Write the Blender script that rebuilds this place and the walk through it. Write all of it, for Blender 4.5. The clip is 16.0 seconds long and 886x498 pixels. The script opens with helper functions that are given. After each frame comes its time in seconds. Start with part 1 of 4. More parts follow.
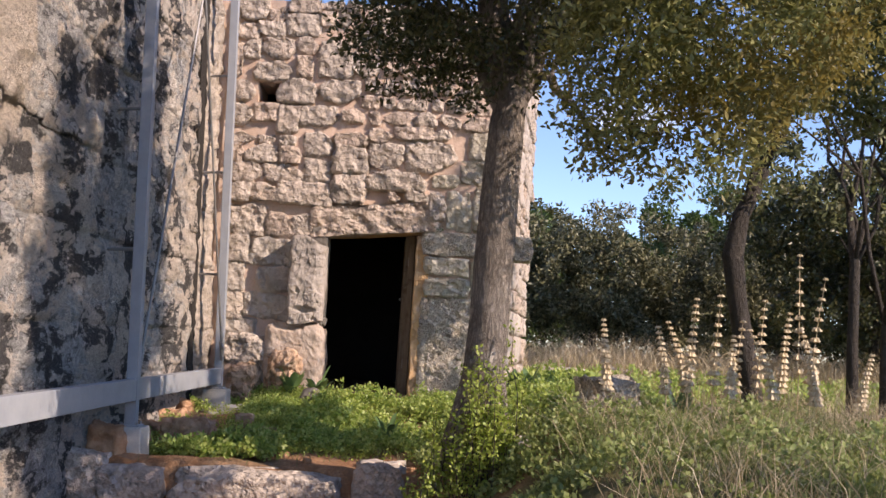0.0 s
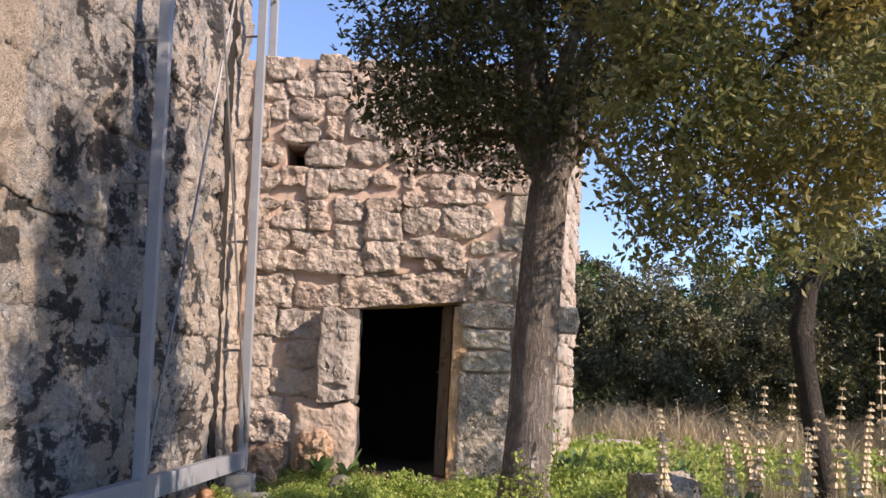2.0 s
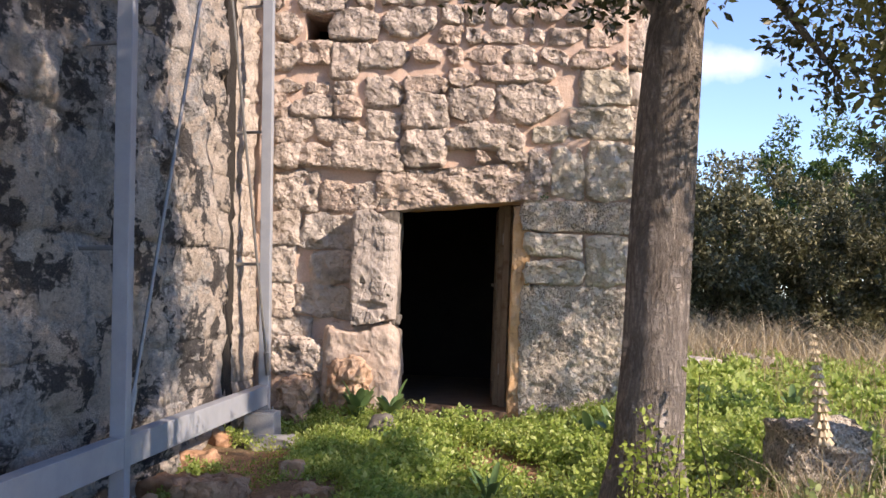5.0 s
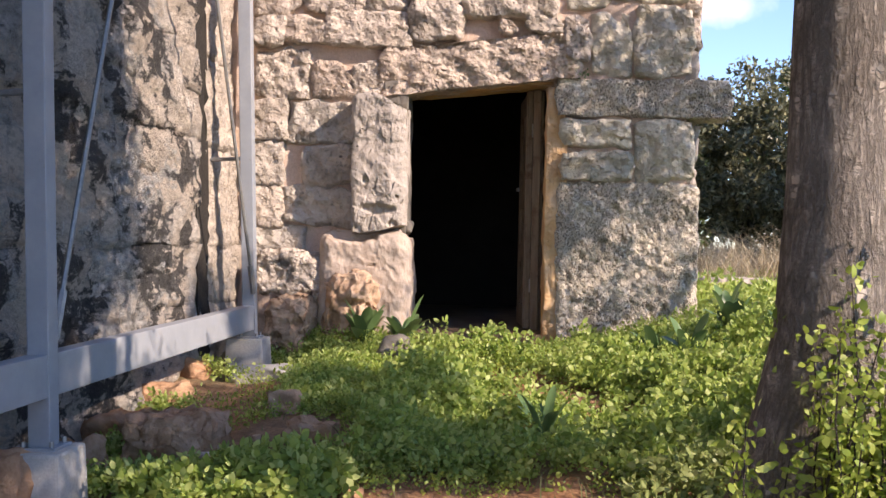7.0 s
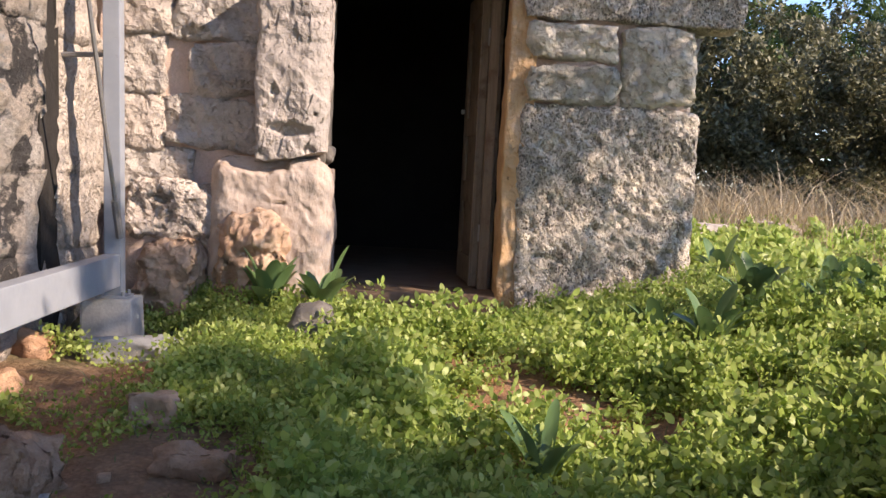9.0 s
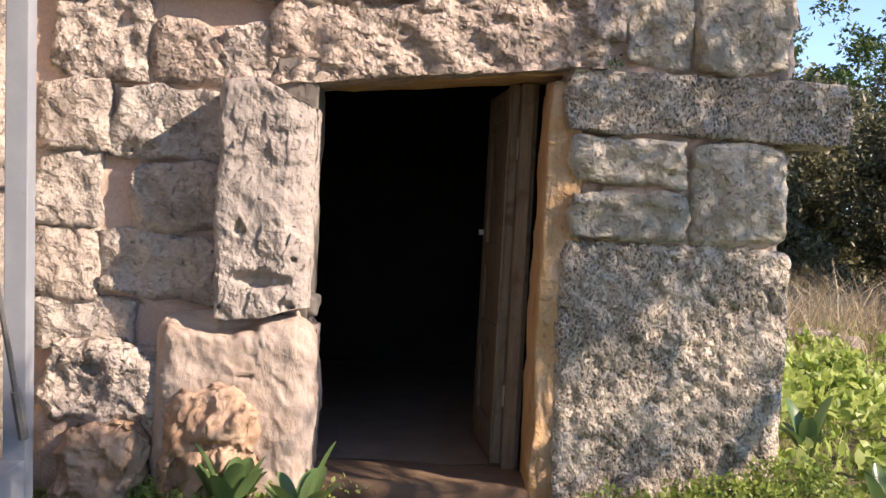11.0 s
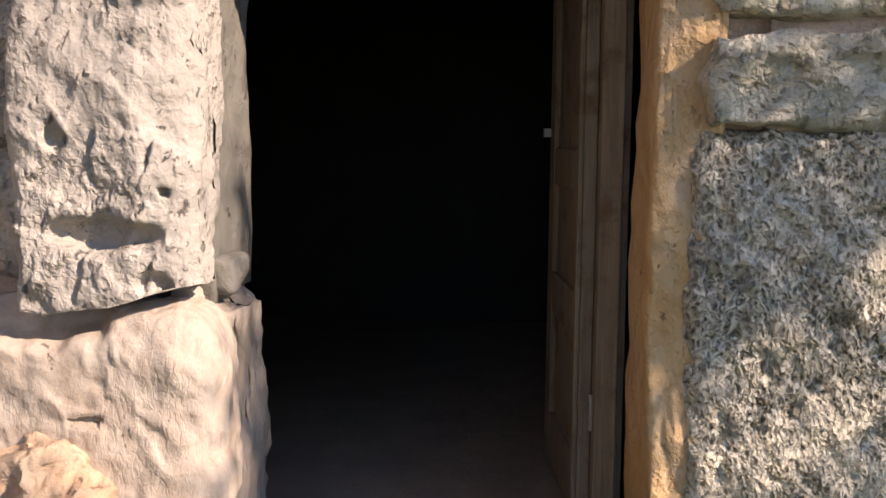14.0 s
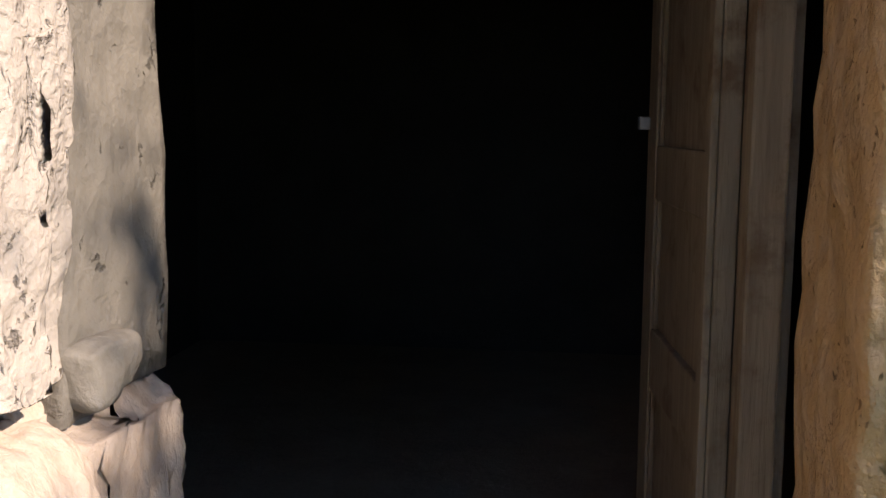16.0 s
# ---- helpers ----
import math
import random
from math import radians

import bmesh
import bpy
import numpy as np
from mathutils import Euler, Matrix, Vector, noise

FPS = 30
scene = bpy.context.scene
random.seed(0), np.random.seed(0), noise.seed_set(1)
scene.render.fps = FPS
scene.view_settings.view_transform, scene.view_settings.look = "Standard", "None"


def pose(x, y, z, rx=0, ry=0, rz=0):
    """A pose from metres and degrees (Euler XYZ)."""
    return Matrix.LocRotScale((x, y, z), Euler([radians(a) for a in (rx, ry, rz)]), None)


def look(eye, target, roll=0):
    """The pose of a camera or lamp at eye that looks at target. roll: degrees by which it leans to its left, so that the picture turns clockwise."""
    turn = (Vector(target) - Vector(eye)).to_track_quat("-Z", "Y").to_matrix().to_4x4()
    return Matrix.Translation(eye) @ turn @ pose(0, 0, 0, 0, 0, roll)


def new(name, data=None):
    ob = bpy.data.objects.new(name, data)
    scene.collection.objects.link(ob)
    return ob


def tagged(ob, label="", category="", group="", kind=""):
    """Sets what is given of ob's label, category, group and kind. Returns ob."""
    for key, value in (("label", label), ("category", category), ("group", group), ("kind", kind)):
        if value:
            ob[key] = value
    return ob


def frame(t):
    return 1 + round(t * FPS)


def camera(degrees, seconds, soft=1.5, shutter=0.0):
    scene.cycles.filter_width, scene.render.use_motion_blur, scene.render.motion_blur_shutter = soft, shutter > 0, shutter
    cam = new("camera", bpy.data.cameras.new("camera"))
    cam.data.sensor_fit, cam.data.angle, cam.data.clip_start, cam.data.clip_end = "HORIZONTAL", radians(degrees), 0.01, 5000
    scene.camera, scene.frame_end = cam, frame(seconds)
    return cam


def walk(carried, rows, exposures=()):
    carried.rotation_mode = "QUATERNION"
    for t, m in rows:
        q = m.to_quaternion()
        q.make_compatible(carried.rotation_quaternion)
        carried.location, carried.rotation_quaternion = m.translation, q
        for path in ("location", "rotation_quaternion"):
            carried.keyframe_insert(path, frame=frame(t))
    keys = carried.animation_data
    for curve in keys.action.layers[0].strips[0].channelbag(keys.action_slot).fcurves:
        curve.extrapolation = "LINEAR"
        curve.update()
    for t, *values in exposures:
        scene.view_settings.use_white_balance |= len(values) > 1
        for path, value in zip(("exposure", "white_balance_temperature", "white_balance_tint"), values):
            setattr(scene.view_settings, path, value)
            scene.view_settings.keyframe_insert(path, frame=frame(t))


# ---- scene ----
cam = camera(45.8, 16.0)
METRES, EYE, TILT, LEAN, TURN = 13.0, 0.9, 11.0, 0.0, 0.0
ROWS = [
    (0.0, 0.0, 0.0, 0.0, 0.38, -6.07, -3.54),
    (0.5, 0.0019, 0.0106, 0.003, 0.28, -3.06, -3.18),
    (1.0, 0.0089, 0.0263, 0.0088, 0.97, -1.52, -2.83),
    (1.5, 0.009, 0.0389, 0.0121, 2.68, -2.0, -3.01),
    (2.0, 0.0056, 0.0713, 0.0162, 2.86, -3.64, -2.8),
    (2.5, 0.005, 0.0906, 0.021, 3.86, -4.58, -1.75),
    (3.0, 0.0123, 0.1233, 0.0222, 3.92, -6.61, -1.32),
    (3.5, 0.0128, 0.148, 0.021, 5.05, -7.33, -1.67),
    (4.0, 0.0007, 0.1829, 0.012, 5.15, -8.63, -1.96),
    (6.5, -0.0401, 0.3354, -0.0552, 3.4, -8.8, -0.46),
    (7.0, -0.049, 0.3753, -0.0719, 3.89, -11.34, -0.51),
    (7.5, -0.0554, 0.4034, -0.0815, 2.98, -12.08, -0.84),
    (8.0, -0.065, 0.446, -0.0904, 1.07, -13.49, -1.81),
    (8.5, -0.071, 0.4825, -0.0942, -1.38, -14.23, -3.04),
    (9.0, -0.0749, 0.5252, -0.0972, -1.13, -15.2, -3.29),
    (9.5, -0.0822, 0.5635, -0.0907, -0.21, -14.62, -3.61),
    (10.0, -0.086, 0.5934, -0.0795, -1.33, -14.6, -3.83),
    (12.5, -0.066, 0.7599, -0.094, 0.33, -9.52, -1.53),
    (13.0, -0.0635, 0.7916, -0.1029, 1.81, -10.3, -0.73),
    (13.5, -0.0632, 0.8251, -0.1189, 3.03, -14.08, -0.08),
    (14.0, -0.0598, 0.8478, -0.123, 3.09, -17.17, -0.03),
    (14.5, -0.0554, 0.8771, -0.1294, 4.71, -16.7, 0.59),
    (15.0, -0.0564, 0.8987, -0.133, 7.19, -16.42, 1.07),
    (15.5, -0.0621, 0.9241, -0.1387, 7.51, -16.7, 1.26),
    (16.0, -0.0615, 0.9473, -0.1419, 6.53, -17.72, 0.6),
]
walk(cam, [(t, pose(0, 0, EYE, TILT, LEAN, TURN) @ pose(METRES * x, METRES * y, METRES * z, 90 + pitch, roll, yaw)) for t, x, y, z, yaw, pitch, roll in ROWS], [(0.0, 0.82, 7150, 24), (4.0, 0.98, 7100, 22.5), (6.5, 1.22, 7050, 23), (10.0, 1.21, 7100, 23), (12.5, 1.23, 7150, 22), (16.0, 1.34, 7000, 18)])

# ---- light ----
SUN_AZ, SUN_EL = 118.0, 33.0
az, el = radians(SUN_AZ), radians(SUN_EL)
to_sun = Vector((math.sin(az) * math.cos(el), math.cos(az) * math.cos(el), math.sin(el)))
world = bpy.data.worlds.new("world")
scene.world = world
world.use_nodes = True
wn = world.node_tree
wn.nodes.clear()
w_out = wn.nodes.new("ShaderNodeOutputWorld")
w_bg = wn.nodes.new("ShaderNodeBackground")
w_sky = wn.nodes.new("ShaderNodeTexSky")
w_sky.sky_type = "NISHITA"
w_sky.sun_disc = False
w_sky.sun_elevation, w_sky.sun_rotation = el, az
w_sky.altitude, w_sky.air_density, w_sky.dust_density, w_sky.ozone_density = 1000, 0.9, 0.02, 5.0
w_bg.inputs["Strength"].default_value = 0.15
# one small white cloud low over the clearing
w_co = wn.nodes.new("ShaderNodeTexCoord")
w_map = wn.nodes.new("ShaderNodeMapping")
w_map.inputs["Scale"].default_value = (12.0, 0.0, 30.0)
w_map.vector_type = "POINT"
w_map.inputs["Location"].default_value = (-0.165 * 12.0, 0.0, -0.215 * 30.0)
w_len = wn.nodes.new("ShaderNodeVectorMath")
w_len.operation = "LENGTH"
w_noise = wn.nodes.new("ShaderNodeTexNoise")
w_noise.inputs["Scale"].default_value = 14.0
w_noise.inputs["Detail"].default_value = 6.0
w_sub = wn.nodes.new("ShaderNodeMath")
w_sub.operation = "SUBTRACT"
w_ramp = wn.nodes.new("ShaderNodeValToRGB")
w_ramp.color_ramp.elements[0].position, w_ramp.color_ramp.elements[0].color = 0.0, (0, 0, 0, 1)
w_ramp.color_ramp.elements[1].position, w_ramp.color_ramp.elements[1].color = 0.3, (0.75, 0.75, 0.75, 1)
w_inv = wn.nodes.new("ShaderNodeMath")
w_inv.operation = "MULTIPLY_ADD"
w_inv.inputs[1].default_value, w_inv.inputs[2].default_value = -0.5, 0.8
w_mix = wn.nodes.new("ShaderNodeMix")
w_mix.data_type = "RGBA"
w_mix.inputs[7].default_value = (5.2, 5.4, 5.8, 1)
wn.links.new(w_co.outputs["Generated"], w_map.inputs[0])
wn.links.new(w_map.outputs[0], w_len.inputs[0])
wn.links.new(w_co.outputs["Generated"], w_noise.inputs["Vector"])
wn.links.new(w_len.outputs["Value"], w_inv.inputs[0])
wn.links.new(w_inv.outputs[0], w_sub.inputs[0])
wn.links.new(w_noise.outputs["Fac"], w_sub.inputs[1])
wn.links.new(w_sub.outputs[0], w_ramp.inputs[0])
wn.links.new(w_ramp.outputs[0], w_mix.inputs[0])
wn.links.new(w_sky.outputs[0], w_mix.inputs[6])
wn.links.new(w_mix.outputs[2], w_bg.inputs[0])
wn.links.new(w_bg.outputs[0], w_out.inputs[0])
sun = new("sun", bpy.data.lights.new("sun", "SUN"))
sun.data.energy, sun.data.angle, sun.data.color = 3.9, radians(0.55), (1.0, 0.90, 0.76)
sun.matrix_world = look(to_sun * 40, (0, 0, 0))


# ---- materials ----
class Mat:
    """A node material with short helpers."""

    def __init__(self, name, rough=0.9, metal=0.0, spec=0.3):
        self.m = bpy.data.materials.new(name)
        self.m.use_nodes = True
        self.t = self.m.node_tree
        self.b = self.t.nodes["Principled BSDF"]
        self.b.inputs["Roughness"].default_value = rough
        self.b.inputs["Metallic"].default_value = metal
        self.b.inputs["Specular IOR Level"].default_value = spec
        self.co = self.t.nodes.new("ShaderNodeTexCoord")
        self.geo = self.t.nodes.new("ShaderNodeNewGeometry")

    def link(self, a, b):
        self.t.links.new(a, b)

    def place(self, scale=(1, 1, 1), kind="pos", loc=(0, 0, 0)):
        n = self.t.nodes.new("ShaderNodeMapping")
        n.inputs["Scale"].default_value = scale
        n.inputs["Location"].default_value = loc
        self.link(self.geo.outputs["Position"] if kind == "pos" else self.co.outputs["Object"], n.inputs[0])
        return n.outputs[0]

    def noise(self, vec, scale, detail=6.0, rough=0.6, distort=0.0):
        n = self.t.nodes.new("ShaderNodeTexNoise")
        n.inputs["Scale"].default_value = scale
        n.inputs["Detail"].default_value = detail
        n.inputs["Roughness"].default_value = rough
        n.inputs["Distortion"].default_value = distort
        self.link(vec, n.inputs["Vector"])
        return n.outputs["Fac"]

    def cells(self, vec, scale, feature="F1"):
        n = self.t.nodes.new("ShaderNodeTexVoronoi")
        n.feature = feature
        n.inputs["Scale"].default_value = scale
        self.link(vec, n.inputs["Vector"])
        return n.outputs["Distance"]

    def ramp(self, fac, stops):
        n = self.t.nodes.new("ShaderNodeValToRGB")
        e = n.color_ramp.elements
        while len(e) < len(stops):
            e.new(0.5)
        for q, (p, c) in zip(e, stops):
            q.position = p
            q.color = (*c, 1) if isinstance(c, tuple) else (c, c, c, 1)
        self.link(fac, n.inputs[0])
        return n.outputs[0]

    def mix(self, fac, a, b, mode="MIX"):
        n = self.t.nodes.new("ShaderNodeMix")
        n.data_type, n.blend_type = "RGBA", mode
        for sock, v in ((n.inputs[0], fac), (n.inputs[6], a), (n.inputs[7], b)):
            if isinstance(v, (int, float)):
                sock.default_value = v
            elif isinstance(v, tuple):
                sock.default_value = (*v, 1)
            else:
                self.link(v, sock)
        return n.outputs[2]

    def maths(self, op, a, b=0.0):
        n = self.t.nodes.new("ShaderNodeMath")
        n.operation = op
        for sock, v in ((n.inputs[0], a), (n.inputs[1], b)):
            if isinstance(v, (int, float)):
                sock.default_value = v
            else:
                self.link(v, sock)
        return n.outputs[0]

    def bump(self, height, strength=0.5, dist=0.02, before=None):
        n = self.t.nodes.new("ShaderNodeBump")
        n.inputs["Strength"].default_value = strength
        n.inputs["Distance"].default_value = dist
        self.link(height, n.inputs["Height"])
        if before is not None:
            self.link(before, n.inputs["Normal"])
        return n.outputs[0]

    def warp(self, vec, scale, amount):
        n = self.t.nodes.new("ShaderNodeTexNoise")
        n.inputs["Scale"].default_value = scale
        n.inputs["Detail"].default_value = 3.0
        self.link(vec, n.inputs["Vector"])
        m = self.t.nodes.new("ShaderNodeVectorMath")
        m.operation = "SCALE"
        m.inputs["Scale"].default_value = amount
        self.link(n.outputs["Color"], m.inputs[0])
        a = self.t.nodes.new("ShaderNodeVectorMath")
        a.operation = "ADD"
        self.link(vec, a.inputs[0])
        self.link(m.outputs[0], a.inputs[1])
        return a.outputs[0]

    def random(self):
        n = self.t.nodes.new("ShaderNodeObjectInfo")
        return n.outputs["Random"]

    def done(self, colour, normal=None):
        self.link(colour, self.b.inputs["Base Color"]) if not isinstance(colour, tuple) else None
        if isinstance(colour, tuple):
            self.b.inputs["Base Color"].default_value = (*colour, 1)
        if normal is not None:
            self.link(normal, self.b.inputs["Normal"])
        return self.m


def limestone(name, light, mid, dark, lichen_from=0.5, lichen=0.5, pit_size=30.0, pit_share=0.40, pit_dark=0.5, relief_depth=0.6, stretch=(1, 1, 1), worm=0.3, worm_size=34.0, sponge=0.3, sponge_size=34.0, tone=None):
    """Weathered limestone: pale body, patchy grey lichen, small dark cavities, chipped relief."""
    k = Mat(name, 0.93)
    p, s = k.place(), k.place(stretch)
    body = k.mix(k.ramp(k.noise(p, 2.1, 6, 0.62), [(0.36, 0.0), (0.64, 1.0)]), light, mid)
    body = k.mix(k.ramp(k.noise(p, 13, 8, 0.7), [(0.40, 0.0), (0.68, 1.0)]), body, mid)
    body = k.mix(1.0, body, k.ramp(k.random(), [(0.0, 0.82), (1.0, 1.08)]), "MULTIPLY")
    if tone:
        body = k.mix(k.ramp(k.maths("ADD", k.random(), k.maths("MULTIPLY", k.noise(p, 4.0, 6, 0.65), 0.9)), [(0.62, 0.0), (1.0, 0.85)]), body, tone)
    film = k.ramp(k.noise(s, 5.5, 10, 0.72), [(lichen_from, 0.0), (lichen_from + 0.13, 1.0)])
    body = k.mix(k.maths("MULTIPLY", film, lichen), body, dark)
    hollow = k.ramp(k.noise(s, pit_size, 9, 0.62, 0.25), [(pit_share - 0.07, 0.0), (pit_share + 0.03, 1.0)])
    body = k.mix(hollow, k.mix(pit_dark, body, dark), body)
    vein = k.maths("ABSOLUTE", k.maths("SUBTRACT", k.noise(s, worm_size, 2.5, 0.55, 0.35), 0.5))
    patchy = k.ramp(k.noise(p, 3.1, 4, 0.6), [(0.40, 0.35), (0.60, 1.0)])
    groove = k.ramp(vein, [(0.0, 0.0), (0.075, 1.0)])
    cut = k.maths("MULTIPLY", k.maths("MULTIPLY", k.maths("SUBTRACT", 1.0, groove), worm), patchy)
    body = k.mix(cut, body, k.mix(0.75, body, dark))
    knob = k.ramp(k.cells(k.warp(s, 22, 0.05), sponge_size), [(0.22, 0.0), (0.52, 1.0)])
    holes = k.maths("MULTIPLY", k.maths("MULTIPLY", k.maths("SUBTRACT", 1.0, knob), sponge), patchy)
    body = k.mix(holes, body, k.mix(0.8, body, dark))
    fine = k.noise(p, 95, 5, 0.72)
    body = k.mix(0.22, body, k.ramp(fine, [(0.3, 0.5), (0.7, 1.0)]), "MULTIPLY")
    n = k.bump(k.noise(p, 9, 7, 0.58), relief_depth, 0.07)
    n = k.bump(k.cells(k.warp(p, 9, 0.06), 10), relief_depth, 0.06, n)
    n = k.bump(k.noise(p, 26, 5, 0.52), relief_depth * 0.8, 0.03, n)
    n = k.bump(hollow, 1.0, 0.016, n)
    n = k.bump(cut, 1.0, -0.02, n)
    n = k.bump(holes, 1.0, -0.6 / sponge_size, n)
    n = k.bump(fine, 0.2, 0.005, n)
    return k.done(body, n)


def patina_mat():
    """Large old wall: pale stone under black and grey streaks that run down."""
    k = Mat("patina_stone", 0.92)
    p = k.place()
    drip = k.place((1.0, 0.7, 0.6))
    wide = k.place((1.0, 0.45, 1.0))
    sep = k.t.nodes.new("ShaderNodeSeparateXYZ")
    k.link(k.geo.outputs["Position"], sep.inputs[0])
    pale = k.mix(k.ramp(k.noise(p, 1.7, 7, 0.6), [(0.35, 0.0), (0.65, 1.0)]), (0.72, 0.61, 0.50), (0.60, 0.52, 0.435))
    grey = k.mix(k.ramp(k.noise(p, 13, 8, 0.72), [(0.36, 0.0), (0.64, 1.0)]), (0.29, 0.283, 0.27), (0.67, 0.645, 0.60))
    mott = k.maths("MULTIPLY", k.maths("SUBTRACT", k.noise(wide, 7, 9, 0.68), 0.5), 1.15)
    wav = k.maths("MULTIPLY", k.maths("SUBTRACT", k.noise(p, 1.3, 5, 0.6), 0.5), 1.6)
    yy = k.maths("ADD", sep.outputs["Y"], wav)
    near_gap = k.ramp(k.maths("MULTIPLY", k.maths("SUBTRACT", yy, 11.2), 0.6), [(0.35, 0.0), (0.75, 1.0)])
    side = k.ramp(k.maths("SUBTRACT", yy, 7.0), [(0.40, 1.0), (0.50, 0.0)])
    high = k.ramp(k.maths("SUBTRACT", k.maths("ADD", sep.outputs["Z"], wav), 1.6), [(0.4, 0.0), (0.7, 1.0)])
    film = k.maths("SUBTRACT", k.maths("ADD", k.noise(drip, 1.5, 3, 0.5, 0.3), mott), k.maths("MULTIPLY", near_gap, 0.07))
    col = k.mix(k.ramp(film, [(0.38, 0.0), (0.46, 1.0)]), pale, grey)
    zone = k.ramp(k.maths("MULTIPLY", k.maths("SUBTRACT", yy, 8.8), 0.5), [(0.2, 0.0), (0.8, 0.03)])
    blots = k.maths("ADD", k.maths("ADD", zone, k.noise(k.place((1.0, 0.6, 0.95), loc=(3, 1, 7)), 2.4, 4, 0.55, 0.4)), mott)
    col = k.mix(k.ramp(blots, [(0.50, 0.0), (0.565, 0.93)]), col, (0.06, 0.058, 0.058))
    runs = k.maths("ADD", k.noise(k.place((1.0, 1.1, 0.7), loc=(9, 4, 2)), 2.2, 4, 0.55), mott)
    col = k.mix(k.ramp(runs, [(0.575, 0.0), (0.635, 0.9)]), col, (0.76, 0.68, 0.59))
    col = k.mix(k.maths("MULTIPLY", side, high), col, k.mix(0.5, pale, (0.76, 0.63, 0.50)))
    speck = k.noise(wide, 38, 6, 0.72)
    col = k.mix(0.4, col, k.ramp(speck, [(0.36, 0.3), (0.55, 1.0)]), "MULTIPLY")
    col = k.mix(k.ramp(k.noise(k.place(loc=(5, 5, 5)), 26, 6, 0.7), [(0.60, 0.0), (0.68, 0.5)]), col, (0.55, 0.51, 0.45))
    n = k.bump(k.noise(p, 5, 10, 0.68), 0.9, 0.09)
    n = k.bump(k.noise(p, 20, 8, 0.7), 0.9, 0.035, n)
    n = k.bump(speck, 0.9, 0.014, n)
    return k.done(col, n)


def simple_rough(name, a, b, scale, rough=0.95, bump=0.4, dist=0.02, fine=60, metal=0.0):
    k = Mat(name, rough, metal)
    p = k.place()
    col = k.mix(k.ramp(k.noise(p, scale, 7, 0.65), [(0.35, 0.0), (0.65, 1.0)]), a, b)
    f = k.noise(p, fine, 5, 0.7)
    col = k.mix(0.4, col, k.ramp(f, [(0.3, 0.5), (0.65, 1.0)]), "MULTIPLY")
    n = k.bump(k.noise(p, scale * 2.5, 7, 0.65), bump, dist)
    n = k.bump(f, bump, dist * 0.3, n)
    return k.done(col, n)


def leaf_mat(name, a, b, c, through_share=0.3, gloss=0.45, patch=0.0, patch_colour=(0.3, 0.2, 0.05)):
    """Leaves: colour varies from leaf to leaf; light passes partly through."""
    k = Mat(name, gloss, 0.0, 0.4)
    isl = k.geo.outputs["Random Per Island"]
    col = k.ramp(isl, [(0.0, a), (0.5, b), (1.0, c)])
    if patch:
        m = k.ramp(k.noise(k.place(), 1.6, 3, 0.5), [(0.62 - patch * 0.3, 0.0), (0.72 - patch * 0.3, 1.0)])
        col = k.mix(k.maths("MULTIPLY", m, 0.8), col, patch_colour)
    tr = k.t.nodes.new("ShaderNodeBsdfTranslucent")
    k.link(col, tr.inputs["Color"])
    mx = k.t.nodes.new("ShaderNodeMixShader")
    mx.inputs[0].default_value = through_share
    k.link(k.b.outputs[0], mx.inputs[1])
    k.link(tr.outputs[0], mx.inputs[2])
    k.link(mx.outputs[0], k.t.nodes["Material Output"].inputs["Surface"])
    return k.done(col)


def bark_mat(name, a, b):
    k = Mat(name, 0.95)
    p = k.warp(k.place((1.0, 1.0, 0.30)), 9, 0.05)
    ridge = k.maths("ABSOLUTE", k.maths("SUBTRACT", k.noise(p, 17, 6, 0.62), 0.5))
    cross = k.maths("ABSOLUTE", k.maths("SUBTRACT", k.noise(k.place((0.5, 0.5, 1.2)), 26, 5, 0.6), 0.5))
    plate = k.maths("MULTIPLY", k.ramp(ridge, [(0.0, 0.0), (0.12, 1.0)]), k.ramp(cross, [(0.0, 0.55), (0.05, 1.0)]))
    col = k.mix(k.ramp(k.noise(k.place(), 3.5, 7, 0.65), [(0.38, 0.0), (0.62, 1.0)]), a, b)
    col = k.mix(plate, k.mix(0.65, col, (0.05, 0.042, 0.036)), col)
    n = k.bump(plate, 1.0, 0.025)
    n = k.bump(k.noise(p, 60, 6, 0.7), 0.6, 0.01, n)
    return k.done(col, n)


def soil_mat():
    k = Mat("soil", 0.97)
    p = k.place()
    col = k.mix(k.ramp(k.noise(p, 0.9, 6, 0.6), [(0.38, 0.0), (0.62, 1.0)]), (0.40, 0.185, 0.085), (0.27, 0.17, 0.10))
    col = k.mix(k.ramp(k.noise(p, 6, 8, 0.7), [(0.45, 0.0), (0.7, 1.0)]), col, (0.50, 0.30, 0.17))
    dist = k.t.nodes.new("ShaderNodeVectorMath")
    dist.operation = "DISTANCE"
    dist.inputs[1].default_value = (-1.2, 10.3, 0.0)
    k.link(k.geo.outputs["Position"], dist.inputs[0])
    far = k.ramp(k.maths("ADD", k.maths("MULTIPLY", dist.outputs["Value"], 0.1), k.maths("MULTIPLY", k.noise(p, 1.2, 6, 0.65), 0.3)), [(0.36, 0.0), (0.52, 1.0)])
    litter = k.mix(k.ramp(k.noise(p, 3.5, 8, 0.7), [(0.4, 0.0), (0.6, 1.0)]), (0.115, 0.125, 0.045), (0.23, 0.185, 0.10))
    col = k.mix(far, col, litter)
    crumb = k.cells(p, 38)
    col = k.mix(0.5, col, k.ramp(crumb, [(0.0, 1.0), (0.6, 0.45)]), "MULTIPLY")
    n = k.bump(k.noise(p, 9, 8, 0.7), 0.8, 0.05)
    n = k.bump(crumb, 0.6, -0.012, n)
    return k.done(col, n)


